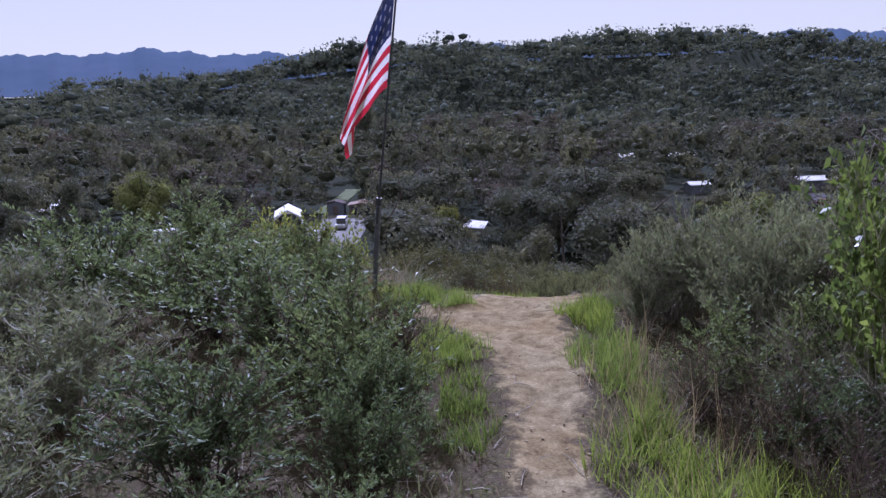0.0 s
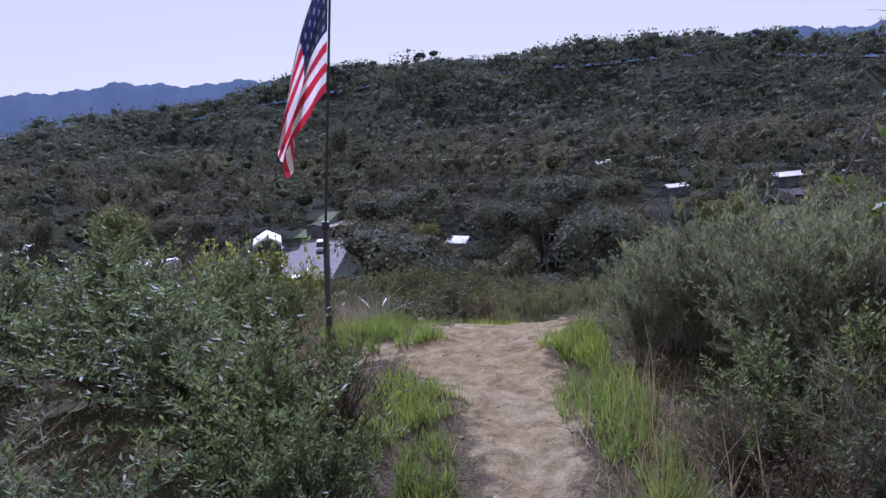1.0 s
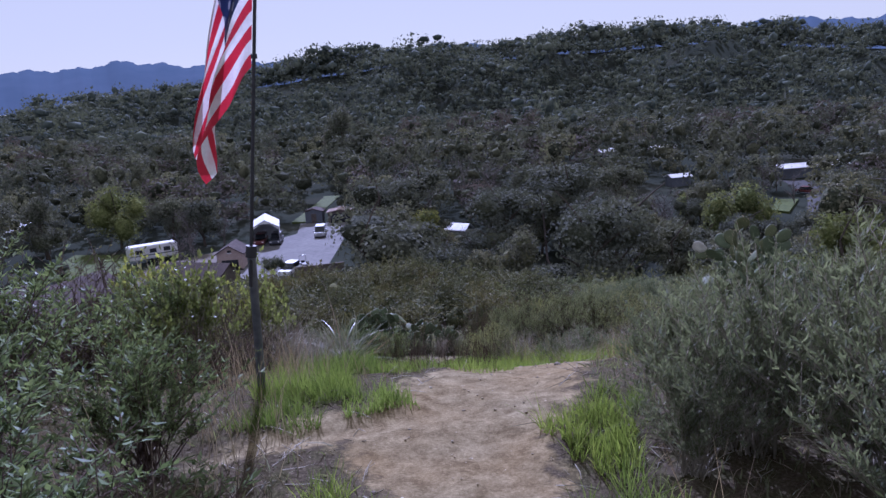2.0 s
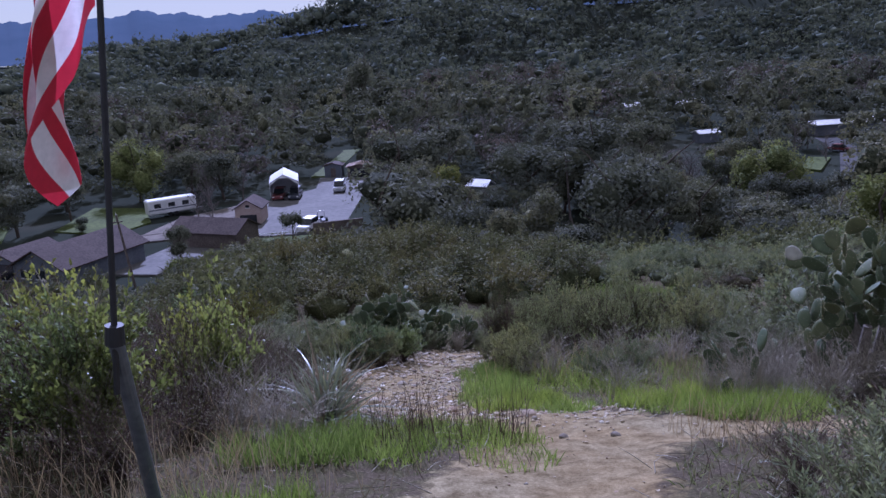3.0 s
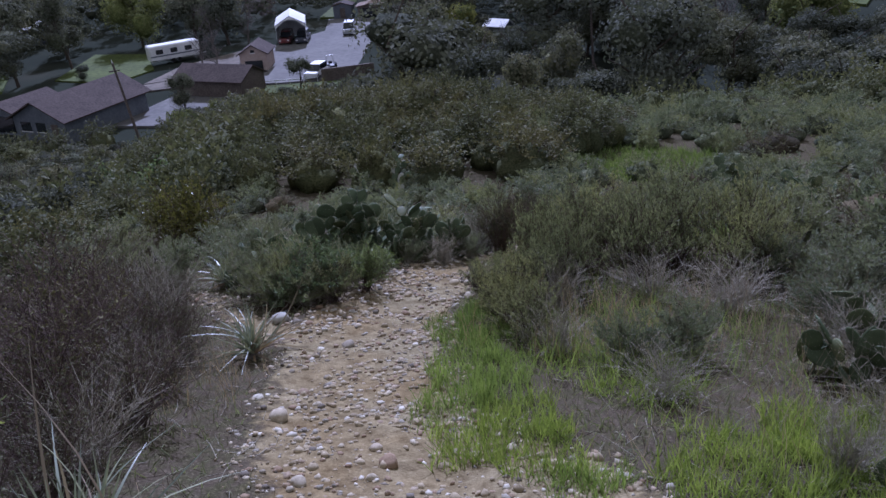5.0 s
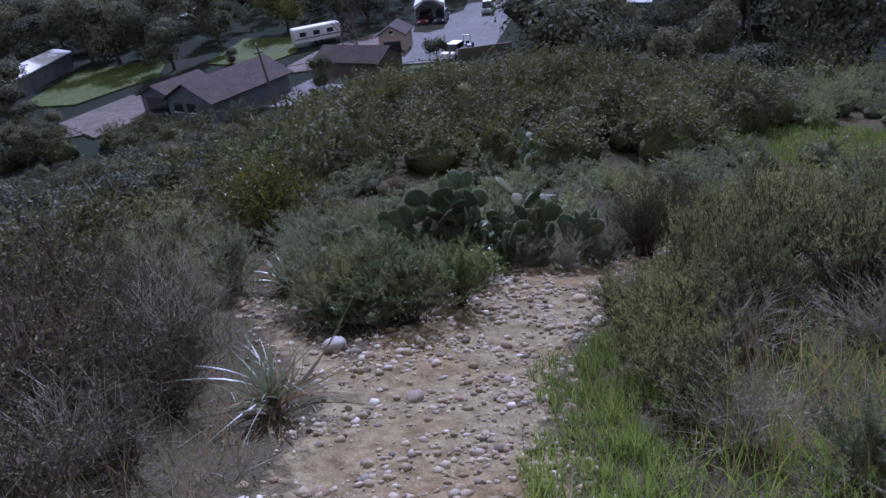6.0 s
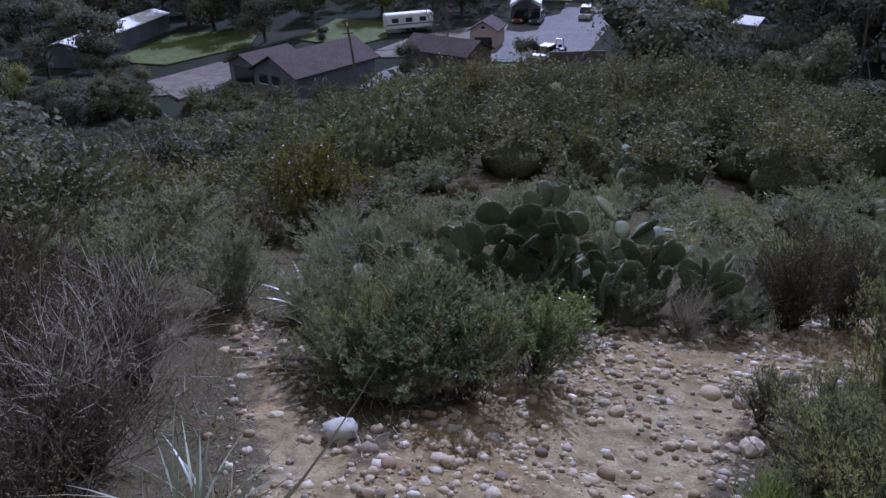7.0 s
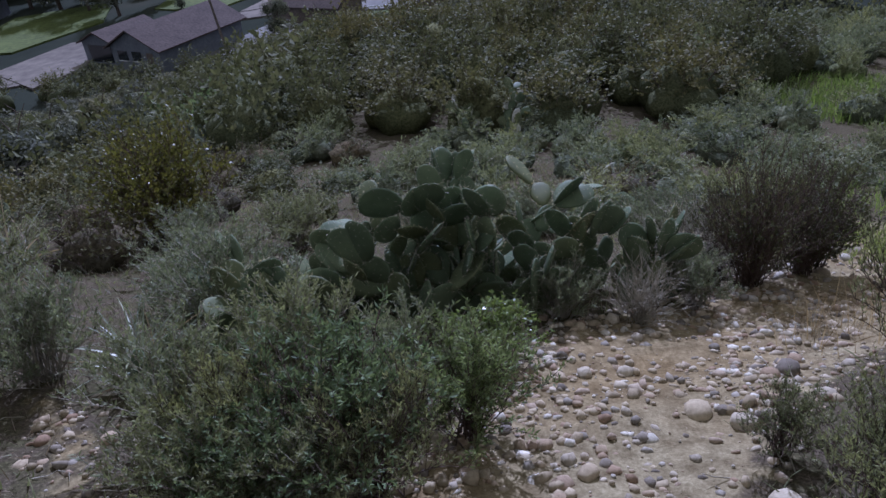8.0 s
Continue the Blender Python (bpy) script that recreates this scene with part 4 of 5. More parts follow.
def canopy():
    ob = thing("canopy", pose(-33.0, 135.2, FLOOR_Z + .3, 0, 0, 12), "white canvas vehicle canopy with a peaked roof and open front", "canopy")
    w, d, e, a = 2.45, 8.5, 3.3, 4.7
    for s in (-1, 1):
        part("roof", prism(bmesh.new(), [(0, 0, a), (s * (w + .1), 0, e), (s * (w + .1), 0, e - .06), (0, 0, a - .07)], (0, d, 0)), CANVAS, ob)
        part("side_sheet", a_box(min(s * w, s * (w + .04)), 0, .9, max(s * w, s * (w + .04)), d, e - .07), CANVAS, ob)
        for k in range(5):
            part("post", tube(bmesh.new(), (s * (w - .06), .1 + k * 2.07, -.35), (s * (w - .06), .1 + k * 2.07, e), .05, .05, 8), STEEL, ob)
        part("gable_sheet", prism(bmesh.new(), [(0, -.05, a - .1), (s * w, -.05, e - .1), (s * w, -.05, e - .55), (s * .9, -.05, a - .75), (0, -.05, a - .7)], (0, .04, 0)), CANVAS, ob)
    part("back_sheet", prism(bmesh.new(), [(-w, d, 0), (w, d, 0), (w, d, e - .1), (0, d, a - .1), (-w, d, e - .1)], (0, .04, 0)), CANVAS, ob)


canopy()


def vehicle(name, x, y, turn, L, W, H, paint, label, category="car", hood=.28, tail=.02, z=-24.1):
    """A car from its side outline: body, cabin glass, wheels, lamps."""
    ob = thing(name, pose(x, y, z, 0, 0, turn), label, category, "parked vehicles")
    g, b, hl = .3, H * .55, L / 2
    bm = bmesh.new()
    prism(bm, [(-W / 2, -hl, g), (-W / 2, hl, g), (-W / 2, hl, b * .95), (-W / 2, hl - L * tail, b), (-W / 2, -hl + .1, b * .93), (-W / 2, -hl, b * .75)], (W, 0, 0))
    bmesh.ops.bevel(bm, geom=list(bm.edges), offset=.07, segments=2, affect="EDGES")
    part("body", bm, paint, ob)
    c0, c1 = -hl + L * hood, hl - L * tail
    cab = [(-W / 2 + .08, c0, b - .02), (-W / 2 + .08, c1 - .1, b - .02), (-W / 2 + .16, c1 - .3, H - .1), (-W / 2 + .16, c0 + L * .15, H - .1)]
    bm = prism(bmesh.new(), cab, (W - .2, 0, 0))
    part("cabin_glass", bm, GLASSY, ob, "dark tinted windows")
    bm = a_box(-W / 2 + .14, c0 + L * .14, H - .1, W / 2 - .14, c1 - .28, H, bevel=.04)
    part("roof_panel", bm, paint, ob)
    for sy in (-hl + L * .18, hl - L * .18):
        for s in (-1, 1):
            wheel = part("wheel", tube(bmesh.new(), (s * (W / 2 - .22), sy, .34), (s * (W / 2 + .01), sy, .34), .34, .34, 16), RUBBER, ob)
            part("rim", tube(bmesh.new(), (s * (W / 2 + .012), sy, .34), (s * (W / 2 + .03), sy, .34), .2, .18, 12), STEEL, wheel)
    for s in (-1, 1):
        part("headlight", a_box(s * W * .36 - .17, -hl - .012, b * .6, s * W * .36 + .17, -hl + .05, b * .78), WHITE, ob)
        part("mirror", a_box(s * (W / 2 + .08) - .08, c0 + .15, b, s * (W / 2 + .08) + .08, c0 + .25, b + .16), paint, ob)
    part("windscreen", prism(bmesh.new(), [(-W / 2 + .2, c0 - .012, b + .03), (W / 2 - .2, c0 - .012, b + .03), (W / 2 - .25, c0 + L * .145, H - .12), (-W / 2 + .25, c0 + L * .145, H - .12)], (0, -.02, .012)), GLASSY, ob)
    return ob


vehicle("suv", -24.3, 111.8, -12, 4.5, 1.9, 1.75, WHITE, "white sport utility car parked at the yard's edge")
vehicle("van", -24.4, 142.5, 4, 4.9, 1.95, 2.0, SILVER, "silver minivan parked in tree shade", hood=.18)
vehicle("pickup_truck", -34.5, 137.5, 4, 5.2, 1.95, 1.9, MAROON, "dark red truck parked under the canopy", hood=.3)
vehicle("pickup_truck", -31.6, 137.3, 4, 5.2, 1.95, 1.9, NAVY, "dark truck parked under the canopy", hood=.3)
vehicle("sedan", 76, 162, 40, 4.5, 1.8, 1.45, MAROON, "dark red car parked beside the bending road", tail=.15, z=-23.9)


def tractor(x, y):
    ob = thing("tractor", pose(x, y, -24.1, 0, 0, 20), "small dark tractor with a roll bar parked at the wall", "tractor", "parked vehicles")
    part("hood", a_box(-.35, -1.5, .7, .35, .1, 1.25, bevel=.08), NAVY, ob)
    part("fender", a_box(-.75, .3, .9, .75, 1.2, 1.1, bevel=.05), NAVY, ob)
    part("seat", a_box(-.25, .5, 1.1, .25, .9, 1.45, bevel=.06), RUBBER, ob)
    bm = bmesh.new()
    for s in (-1, 1):
        tube(bm, (s * .5, 1.0, .9), (s * .5, 1.0, 2.2), .04)
    tube(bm, (-.5, 1.0, 2.2), (.5, 1.0, 2.2), .04)
    part("roll_bar", bm, STEEL, ob)
    for s in (-1, 1):
        for yy, r in ((-1.1, .38), (.75, .6)):
            w = part("wheel", tube(bmesh.new(), (s * .55, yy, r), (s * .85, yy, r), r, r, 16), RUBBER, ob)
            part("rim", tube(bmesh.new(), (s * .86, yy, r), (s * .88, yy, r), r * .5, r * .5, 12), STEEL, w)


tractor(-22.4, 113.6)


def trailer(x, y, turn):
    ob = thing("travel_trailer", pose(x, y, -24.15, 0, 0, turn), "long white travel trailer parked under the trees", "trailer", "parked vehicles")
    part("body", a_box(-4, -1.2, .5, 4, 1.2, 2.9, bevel=.2), WHITE, ob)
    part("stripe", a_box(-3.9, -1.215, 1.2, 3.9, -1.203, 1.4), GREYWALL, ob)
    for k in range(3):
        part("window", a_box(-3 + k * 2.3, -1.23, 1.6, -1.9 + k * 2.3, -1.203, 2.3), GLASSY, ob)
    for k in (-.5, .5):
        part("wheel", tube(bmesh.new(), (k, -1.22, .35), (k, -.95, .35), .35, .35, 14), RUBBER, ob)
        part("wheel", tube(bmesh.new(), (k, .95, .35), (k, 1.22, .35), .35, .35, 14), RUBBER, ob)
    part("hitch", a_box(4, -.08, .5, 5.2, .08, .62), STEEL, ob)


trailer(-50.6, 127.5, 36)


def utility_pole(x, y, top, lean):
    z = zf(x, y)
    h = top - z
    ob = thing("utility_pole", pose(x, y, z, 0, lean, 0), "weathered wooden utility pole", "utility pole", "utility poles")
    part("pole", tube(bmesh.new(), (0, 0, -.5), (0, 0, h), .17, .12, 10), WOOD, ob)
    part("insulator", tube(bmesh.new(), (0, 0, h), (0, 0, h + .35), .07, .03, 8), WHITE, ob, "pale ceramic insulator")
    part("crossarm", a_box(-.6, -.18, h - .9, .6, -.08, h - .76), WOOD, ob)


utility_pole(13.4, 104, -13.6, -4)
utility_pole(-40.0, 87, -15.6, -6)


def yard_wall():
    ob = thing("yard_wall", pose(0, 0, 0), "low dark retaining wall along the yard", "wall")
    part("wall", prism(bmesh.new(), [(-23, 109.2, -25), (-16, 111.4, -25), (-16, 111.7, -25), (-23, 109.5, -25)], (0, 0, 2.4)), WOOD, ob)
    fence = thing("rail_fence", pose(-33, 107.8, -24.2, 0, 0, 6), "low white rail fence along the yard lawn", "fence")
    for k in range(6):
        part("post", a_box(k * 1.9 - .05, -.05, -.2, k * 1.9 + .05, .05, .7), WHITE, fence)
    part("rail", a_box(0, -.08, .55, 9.5, -.052, .67), WHITE, fence)


yard_wall()


# ---- trees ----
def crown_geo(rng, tall, wide, blobs, per_blob, leaf, low=.25, flat=.75, core=.6, level=2, ragged=.08):
    """An uneven crown: a few great boughs of foliage that run into each other, and the leaves on and around them."""
    v, f = ICO[level]
    mid = np.array([0, 0, tall * (low + .35 * (1 - low))])
    cs, rs, sets, at, way, out = [], [], [], [], [], []
    for i in range(blobs):
        a, q = 6.28 * (i + rng.uniform(-.4, .4)) / blobs * 1.62, .62 * math.sqrt((i + rng.uniform(0, 1)) / blobs)
        r = wide * rng.uniform(.34, .56) * (1 - .25 * q)
        top = tall * (1 - (.9 * q) ** 2 * .55) * rng.uniform(.82, 1.0)
        z = max(top - r * flat, tall * low + r * flat * .6) if i % 3 else tall * (low + .22) + r * flat * .3
        cs.append(np.array([wide * q * math.cos(a), wide * q * math.sin(a), z]))
        rs.append(r)
    squash = np.array([1, 1, flat])
    for c, r in zip(cs, rs):
        lumps = .10 * np.sin(v[:, :1] * 7 + c[0] * 5) * np.sin(v[:, 1:2] * 8 + c[1] * 5) + .08 * np.sin(v[:, 2:] * 9 + c[2] * 3)
        sets.append((c + v * r * (core * (1 + lumps) + rng.normal(0, ragged, (len(v), 1))) * squash, f))
        d = unit(rng.normal(size=(per_blob, 3)) + np.array([0, 0, .15]))
        lobes = 1 + .10 * np.sin(d[:, :1] * 7 + c[0] * 5) * np.sin(d[:, 1:2] * 8 + c[1] * 5) + .08 * np.sin(d[:, 2:] * 9 + c[2] * 3)
        p = c + d * r * lobes * rng.uniform(.72, 1.14, (per_blob, 1)) * squash
        hid = np.zeros(per_blob, bool)
        for c2, r2 in zip(cs, rs):
            if c2 is not c:
                hid |= (((p - c2) / squash) ** 2).sum(1) < (.7 * r2) ** 2
        p, d = p[~hid], d[~hid]
        o = unit(d * .7 + unit(p - mid) * .6) + rng.normal(0, .36, p.shape)
        at.append(p)
        out.append(o)
        way.append(np.cross(o, rng.normal(size=p.shape)) + d * .5)
    at, way, out = np.concatenate(at), np.concatenate(way), np.concatenate(out)
    s = leaf * rng.uniform(.45, 1.3, len(at))
    return joined(*sets), leaves(at - unit(way) * s[:, None] * .45, way, s, s * .62, rng, .05, unit(out))


def trunk_geo(rng, tall, wide, r, limbs=7, sides=6, bare=False):
    u = np.linspace(0, 1, 5)
    stem = np.stack([np.cumsum(rng.normal(0, .03 * tall, 5)) * u, np.cumsum(rng.normal(0, .03 * tall, 5)) * u, u * tall * .7 - .3], 1)[None]
    geo = [tubes(stem, np.linspace(r, r * .45, 5)[None], sides)]
    k = np.linspace(0, 1, 4)
    lines = []
    for i in range(limbs):
        b = stem[0, 1 + i % 4]
        a = rng.uniform(0, 6.28)
        e = b + np.array([math.cos(a) * wide * rng.uniform(.4, .8), math.sin(a) * wide * rng.uniform(.4, .8), tall * rng.uniform(.15, .38)])
        mid = b * .5 + e * .5 + np.array([0, 0, .05 * tall])
        lines.append(np.stack([(1 - t) ** 2 * b + 2 * t * (1 - t) * mid + t * t * e for t in k]))
    lines = np.array(lines)
    geo.append(tubes(lines, np.linspace(r * .4, r * .12, 4)[None].repeat(limbs, 0), 4))
    if bare:
        n = limbs * 14
        w, s = rng.integers(0, limbs, n), rng.uniform(.25, 1, n)
        p0 = np.array([lines[a, 0] * (1 - t) ** 2 + lines[a, 1] * 2 * t * (1 - t) + lines[a, 3] * t * t for a, t in zip(w, s)])
        d = unit(rng.normal(size=(n, 3)) + np.array([0, 0, .6]))
        L = tall * .16 * rng.uniform(.5, 1.2, (n, 1))
        tw = np.stack([p0, p0 + d * L * .5 + rng.normal(0, .02 * tall, (n, 3)), p0 + d * L], 1)
        geo.append(tubes(tw, np.tile([r * .12, r * .08, r * .03], (n, 1)), 3))
        m = n * 3
        w = rng.integers(0, n, m)
        t = rng.uniform(.2, 1, (m, 1))
        q0 = tw[w, 0] * (1 - t) + tw[w, 2] * t
        d2 = unit(d[w] + rng.normal(0, .7, (m, 3)))
        l2 = tall * .07 * rng.uniform(.5, 1.2, (m, 1))
        geo.append(tubes(np.stack([q0, q0 + d2 * l2], 1), np.tile([r * .05, r * .02], (m, 1)), 3))
    return joined(*geo)


def tree_kind(mass_mat, leaf_mat, tall, wide, blobs, per_blob, leaf, low, r, flat=.75):
    def make(rng):
        mass, fringe = crown_geo(rng, tall, wide, blobs, per_blob, leaf, low, flat)
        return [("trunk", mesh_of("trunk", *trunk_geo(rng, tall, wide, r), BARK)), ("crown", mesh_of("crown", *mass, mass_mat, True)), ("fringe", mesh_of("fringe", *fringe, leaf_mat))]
    return make


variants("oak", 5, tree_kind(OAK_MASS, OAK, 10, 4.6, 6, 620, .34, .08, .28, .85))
variants("willow", 2, tree_kind(WILLOW_MASS, WILLOW, 10, 4.2, 6, 800, .32, .04, .22, 1.3))
variants("euca", 3, tree_kind(EUCA_MASS, EUCA, 14, 4.0, 7, 480, .42, .12, .25, 1.2))
variants("round", 2, tree_kind(OAK_MASS, OAK, 4, 1.6, 7, 130, .2, .3, .10, 1.0))
variants("bare", 3, lambda rng: [("trunk", mesh_of("trunk", *trunk_geo(rng, 10, 4.2, .2, 10, 5, True), GREYWOOD))])
TREES = {"oak": ("oak_tree", "dark green live oak with a dense rounded crown in the valley", "tree", 10), "willow": ("willow_tree", "yellow-green leafy tree with a full crown in the valley", "tree", 10),
         "euca": ("eucalyptus_tree", "tall grey-green tree with an open crown", "tree", 14), "round": ("small_tree", "small dark tree by the yard fence", "tree", 4), "bare": ("bare_tree", "leafless grey tree with fine twigs", "tree", 10)}


def tree(kind, x, y, h, wide=1.0):
    name, label, category, tall = TREES[kind]
    meshes = LIBRARY[kind][int(PICK.integers(len(LIBRARY[kind])))]
    s = h / tall
    m = pose(x, y, float(land(x, y)) - .15, 0, 0, PICK.uniform(0, 360)) @ Matrix.Diagonal((s * wide, s * wide, s, 1))
    ob = thing(name, m, label, category, "trees in the valley")
    for pname, me in meshes:
        p = part(pname, me, None, ob)
        if pname != "trunk":
            tagged(p, kind="stuff")
    return ob


# single trees
tree("willow", -61.5, 141, 12.5, 1.15)
tree("willow", 43.4, 115, 11, 1.25)
tree("round", -25.5, 106.5, 5.2)
tree("oak", -38.2, 97.5, 5.8, .8)
for x, y, h, w in ((-13.5, 122, 6.5, 1.3), (-8, 124, 5.5, 1.4), (-2.5, 121, 6, 1.3), (13.4, 112, 9.5, 1.05), (19.5, 114, 8, 1.2), (39, 105, 8, 1.2), (45, 104, 7, 1.2), (52, 105, 8, 1.2), (58, 108, 9, 1.2), (64, 121, 12, 1.1), (-80, 92, 5, 1.2), (-76, 88, 4.5, 1.3)):
    tree("oak", x, y, h, w)
for x, y, h, w in ((-57.5, 80, 3.0, 2.2), (-47, 82, 3.2, 2.6), (-51.5, 82.5, 2.8, 2.4), (-55.5, 84, 2.6, 2.2), (-43, 84, 3.4, 2.4), (-66, 79, 3.4, 2.6), (-61.5, 76, 3.6, 2.6), (-71, 83, 3.4, 2.4), (-67, 74, 4, 3), (-49, 79, 3.4, 2.6), (-54, 77.5, 3.6, 2.8)):
    plant("scrub_far", "scrub_oak", x, y, h, w, LABELS["scrub"][1], "shrub", "scrub round the houses", sink=.2)
for x, y, h in ((-44.5, 123, 7), (-41.5, 121, 6.5), (-47, 136, 9), (-42, 140, 9), (27, 112, 10), (30, 121, 9), (34, 116, 9), (4, 150, 12), (9, 154, 12), (14, 147, 11), (-4, 157, 11), (20, 160, 12), (-22, 172, 11), (7.4, 9.8, 6.6), (72, 168, 8), (66, 160, 8), (68, 150, 7)):
    tree("bare", x, y, h)
for x, y, h in ((-30, 235, 24), (-24, 240, 20), (-35, 245, 18), (53, 240, 16), (40, 250, 14), (12, 118, 8), (24, 215, 14)):
    tree("euca", x, y, h)

def palm(x, y, h):
    rng = np.random.default_rng(int(h * 10))
    ob = thing("palm_tree", pose(x, y, float(land(x, y)) - .3), "tall thin palm on the ridge line", "tree", "palms on the ridge")
    part("trunk", tube(bmesh.new(), (0, 0, 0), (.4, 0, h), .3, .22, 8), BARK, ob)
    n = 46
    a, el = rng.uniform(0, 6.28, n), np.radians(rng.uniform(-35, 75, n))
    way = np.stack([np.cos(a) * np.cos(el), np.sin(a) * np.cos(el), np.sin(el)], 1)
    tagged(part("crown", mesh_of("crown", *blades(np.tile([.4, 0, h], (n, 1)), way, 2.6, .6, .4, rng, 4), EUCA), None, ob), kind="stuff")


palm(-34, 578, 13)
palm(-16, 580, 14)

# sight lines kept open over the yard, the houses and the road: azimuth range, distance, height of what is seen
OPEN = ((-47, -38.5, 116, -22.5), (-41.5, -33, 98, -24.4), (-39, -35.5, 118, -24.4), (-25, -8, 111, -24.4), (-26, -20, 125, -23), (-27.5, -21, 136, -22.5), (-44, -25, 90, -22.8), (-.4, 2.0, 131, -21.9), (23.2, 27.5, 148, -23.6), (15.2, 17.2, 180, -22), (7.2, 8.3, 98, -21), (20.5, 24.5, 106, -18))
CLEAR = ((-38, 106, -17, 158), (-62, 84, -36, 108), (-72, 84, -58, 112), (-96, 94, -87, 120), (-72, 84, -60, 101), (-84, 100, -75, 114), (-56, 122, -46, 134), (-3, 128, 5, 137), (60, 128, 76, 158), (74, 182, 92, 194), (45, 174, 62, 186), (-31, 164, -30, 215), (-67, 130, -55, 146))


def free(x, y, top, margin=2.5):
    if any(x0 - margin < x < x1 + margin and y0 - margin < y < y1 + margin for x0, y0, x1, y1 in CLEAR):
        return False
    az, rho = math.degrees(math.atan2(x, y - 5)), math.hypot(x, y - 5)
    for a0, a1, far, zt in OPEN:
        if a0 - 1.5 < az < a1 + 1.5 and rho < far and top > .8 + (zt - .8) * rho / far - .3:
            return False
    return True


def scatter(base, places, rng):
    """Many turned and scaled copies of one small geometry, as arrays."""
    v, f = base
    f = np.asarray(f)
    vs, fs = [], []
    for i, (x, y, z, sx, sz) in enumerate(places):
        a = rng.uniform(0, 6.28)
        c, s = math.cos(a) * sx, math.sin(a) * sx
        w = np.stack([v[:, 0] * c - v[:, 1] * s + x, v[:, 0] * s + v[:, 1] * c + y, v[:, 2] * sz + z], 1)
        vs.append(w)
        fs.append(f + i * len(v))
    return np.concatenate(vs), np.concatenate(fs)


def fill_trees():
    rng = np.random.default_rng(21)
    made = []
    far = []
    for y0, y1, tries in ((20, 80, 900), (61, 169, 330), (60, 75, 60), (75, 112, 380), (112, 165, 480), (165, 335, 900)):
        for _ in range(tries):
            y = rng.uniform(y0, y1)
            x = rng.uniform(-.72, .66) * (y + 15)
            if y1 == 80:
                x = rng.uniform(-12 - .85 * y, -9 - .1 * y)
            elif y1 == 169:
                x = rng.uniform(-1.2, -.6) * (y + 10)
            elif -14 < x < 24 and y < 62:
                continue
            h = rng.uniform(6, 14) if y < 165 else rng.uniform(8, 18)
            if y1 == 80:
                h *= .75
            z = float(land(x, y))
            while h > 1.8 and not free(x, y, z + h):
                h *= .8
            gap = .40 * h
            if h <= 1.8 or any((x - a) ** 2 + (y - b) ** 2 < (gap + g) ** 2 * .5 for a, b, g in made):
                continue
            made.append((x, y, gap))
            if y > 142:
                far.append((x, y, z - .2, h * rng.uniform(.9, 1.2), h))
                continue
            k = rng.uniform()
            tree("oak" if k < (.5 if -20 < x < 40 and y > 112 else .78) else "bare" if k < .86 else "euca" if k < .96 else "willow", x, y, h * (1.2 if .86 < k < .96 else 1), rng.uniform(.9, 1.25))
    far = np.array(far)
    # The dark oak core under every crown stands for the shade inside.
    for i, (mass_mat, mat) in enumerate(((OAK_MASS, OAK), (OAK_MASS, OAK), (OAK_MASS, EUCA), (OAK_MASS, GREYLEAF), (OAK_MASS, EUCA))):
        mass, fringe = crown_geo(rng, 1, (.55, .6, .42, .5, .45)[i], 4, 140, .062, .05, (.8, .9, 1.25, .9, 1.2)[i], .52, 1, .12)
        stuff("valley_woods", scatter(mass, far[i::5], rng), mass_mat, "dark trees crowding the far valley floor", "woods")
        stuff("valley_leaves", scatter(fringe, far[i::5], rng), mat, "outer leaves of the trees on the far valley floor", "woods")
    return made


fill_trees()


def far_woods():
    rng = np.random.default_rng(8)
    n = 76 * 50
    cell = np.arange(n)
    rho, az = np.sqrt(335 ** 2 + (640 ** 2 - 335 ** 2) * (cell // 76 + rng.uniform(0, 1, n)) / 50), np.radians(-42 + 84 * (cell % 76 + rng.uniform(0, 1, n)) / 76)
    x, y = rho * np.sin(az), rho * np.cos(az)
    keep = np.sin(x * .021 + 2 * np.sin(y * .013)) + np.sin(y * .034 + 1.5 * np.sin(x * .017)) + rng.normal(0, .8, n) > -1.5
    x, y = x[keep], y[keep]
    sky_az = np.radians(rng.uniform(-30, 36, 190))
    sky_rho = rng.uniform(585, 612, 190)
    x, y = np.concatenate([x, sky_rho * np.sin(sky_az)]), np.concatenate([y, sky_rho * np.cos(sky_az)])
    z = land(x, y)
    for i in range(3):
        mass, fringe = crown_geo(rng, 1, (.62, .46, .75)[i], 3, 36, .092, .02, (.95, 1.4, .7)[i], .5, 1, .1)
        pick = np.arange(len(x)) % 3 == i
        h = rng.uniform(6, 15, pick.sum()) * (1 + .25 * np.sin(x[pick] * .03 + 1) * np.sin(y[pick] * .04)) * np.where((rng.uniform(size=pick.sum()) > .93) | (np.hypot(x[pick], y[pick]) > 584), 1.55, 1)
        spots = np.stack([x[pick], y[pick], z[pick] - .3, h * rng.uniform(.8, 1.2, len(h)), h], 1)
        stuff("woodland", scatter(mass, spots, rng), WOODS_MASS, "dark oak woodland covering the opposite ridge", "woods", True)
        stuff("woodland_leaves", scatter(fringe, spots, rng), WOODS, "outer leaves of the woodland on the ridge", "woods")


far_woods()


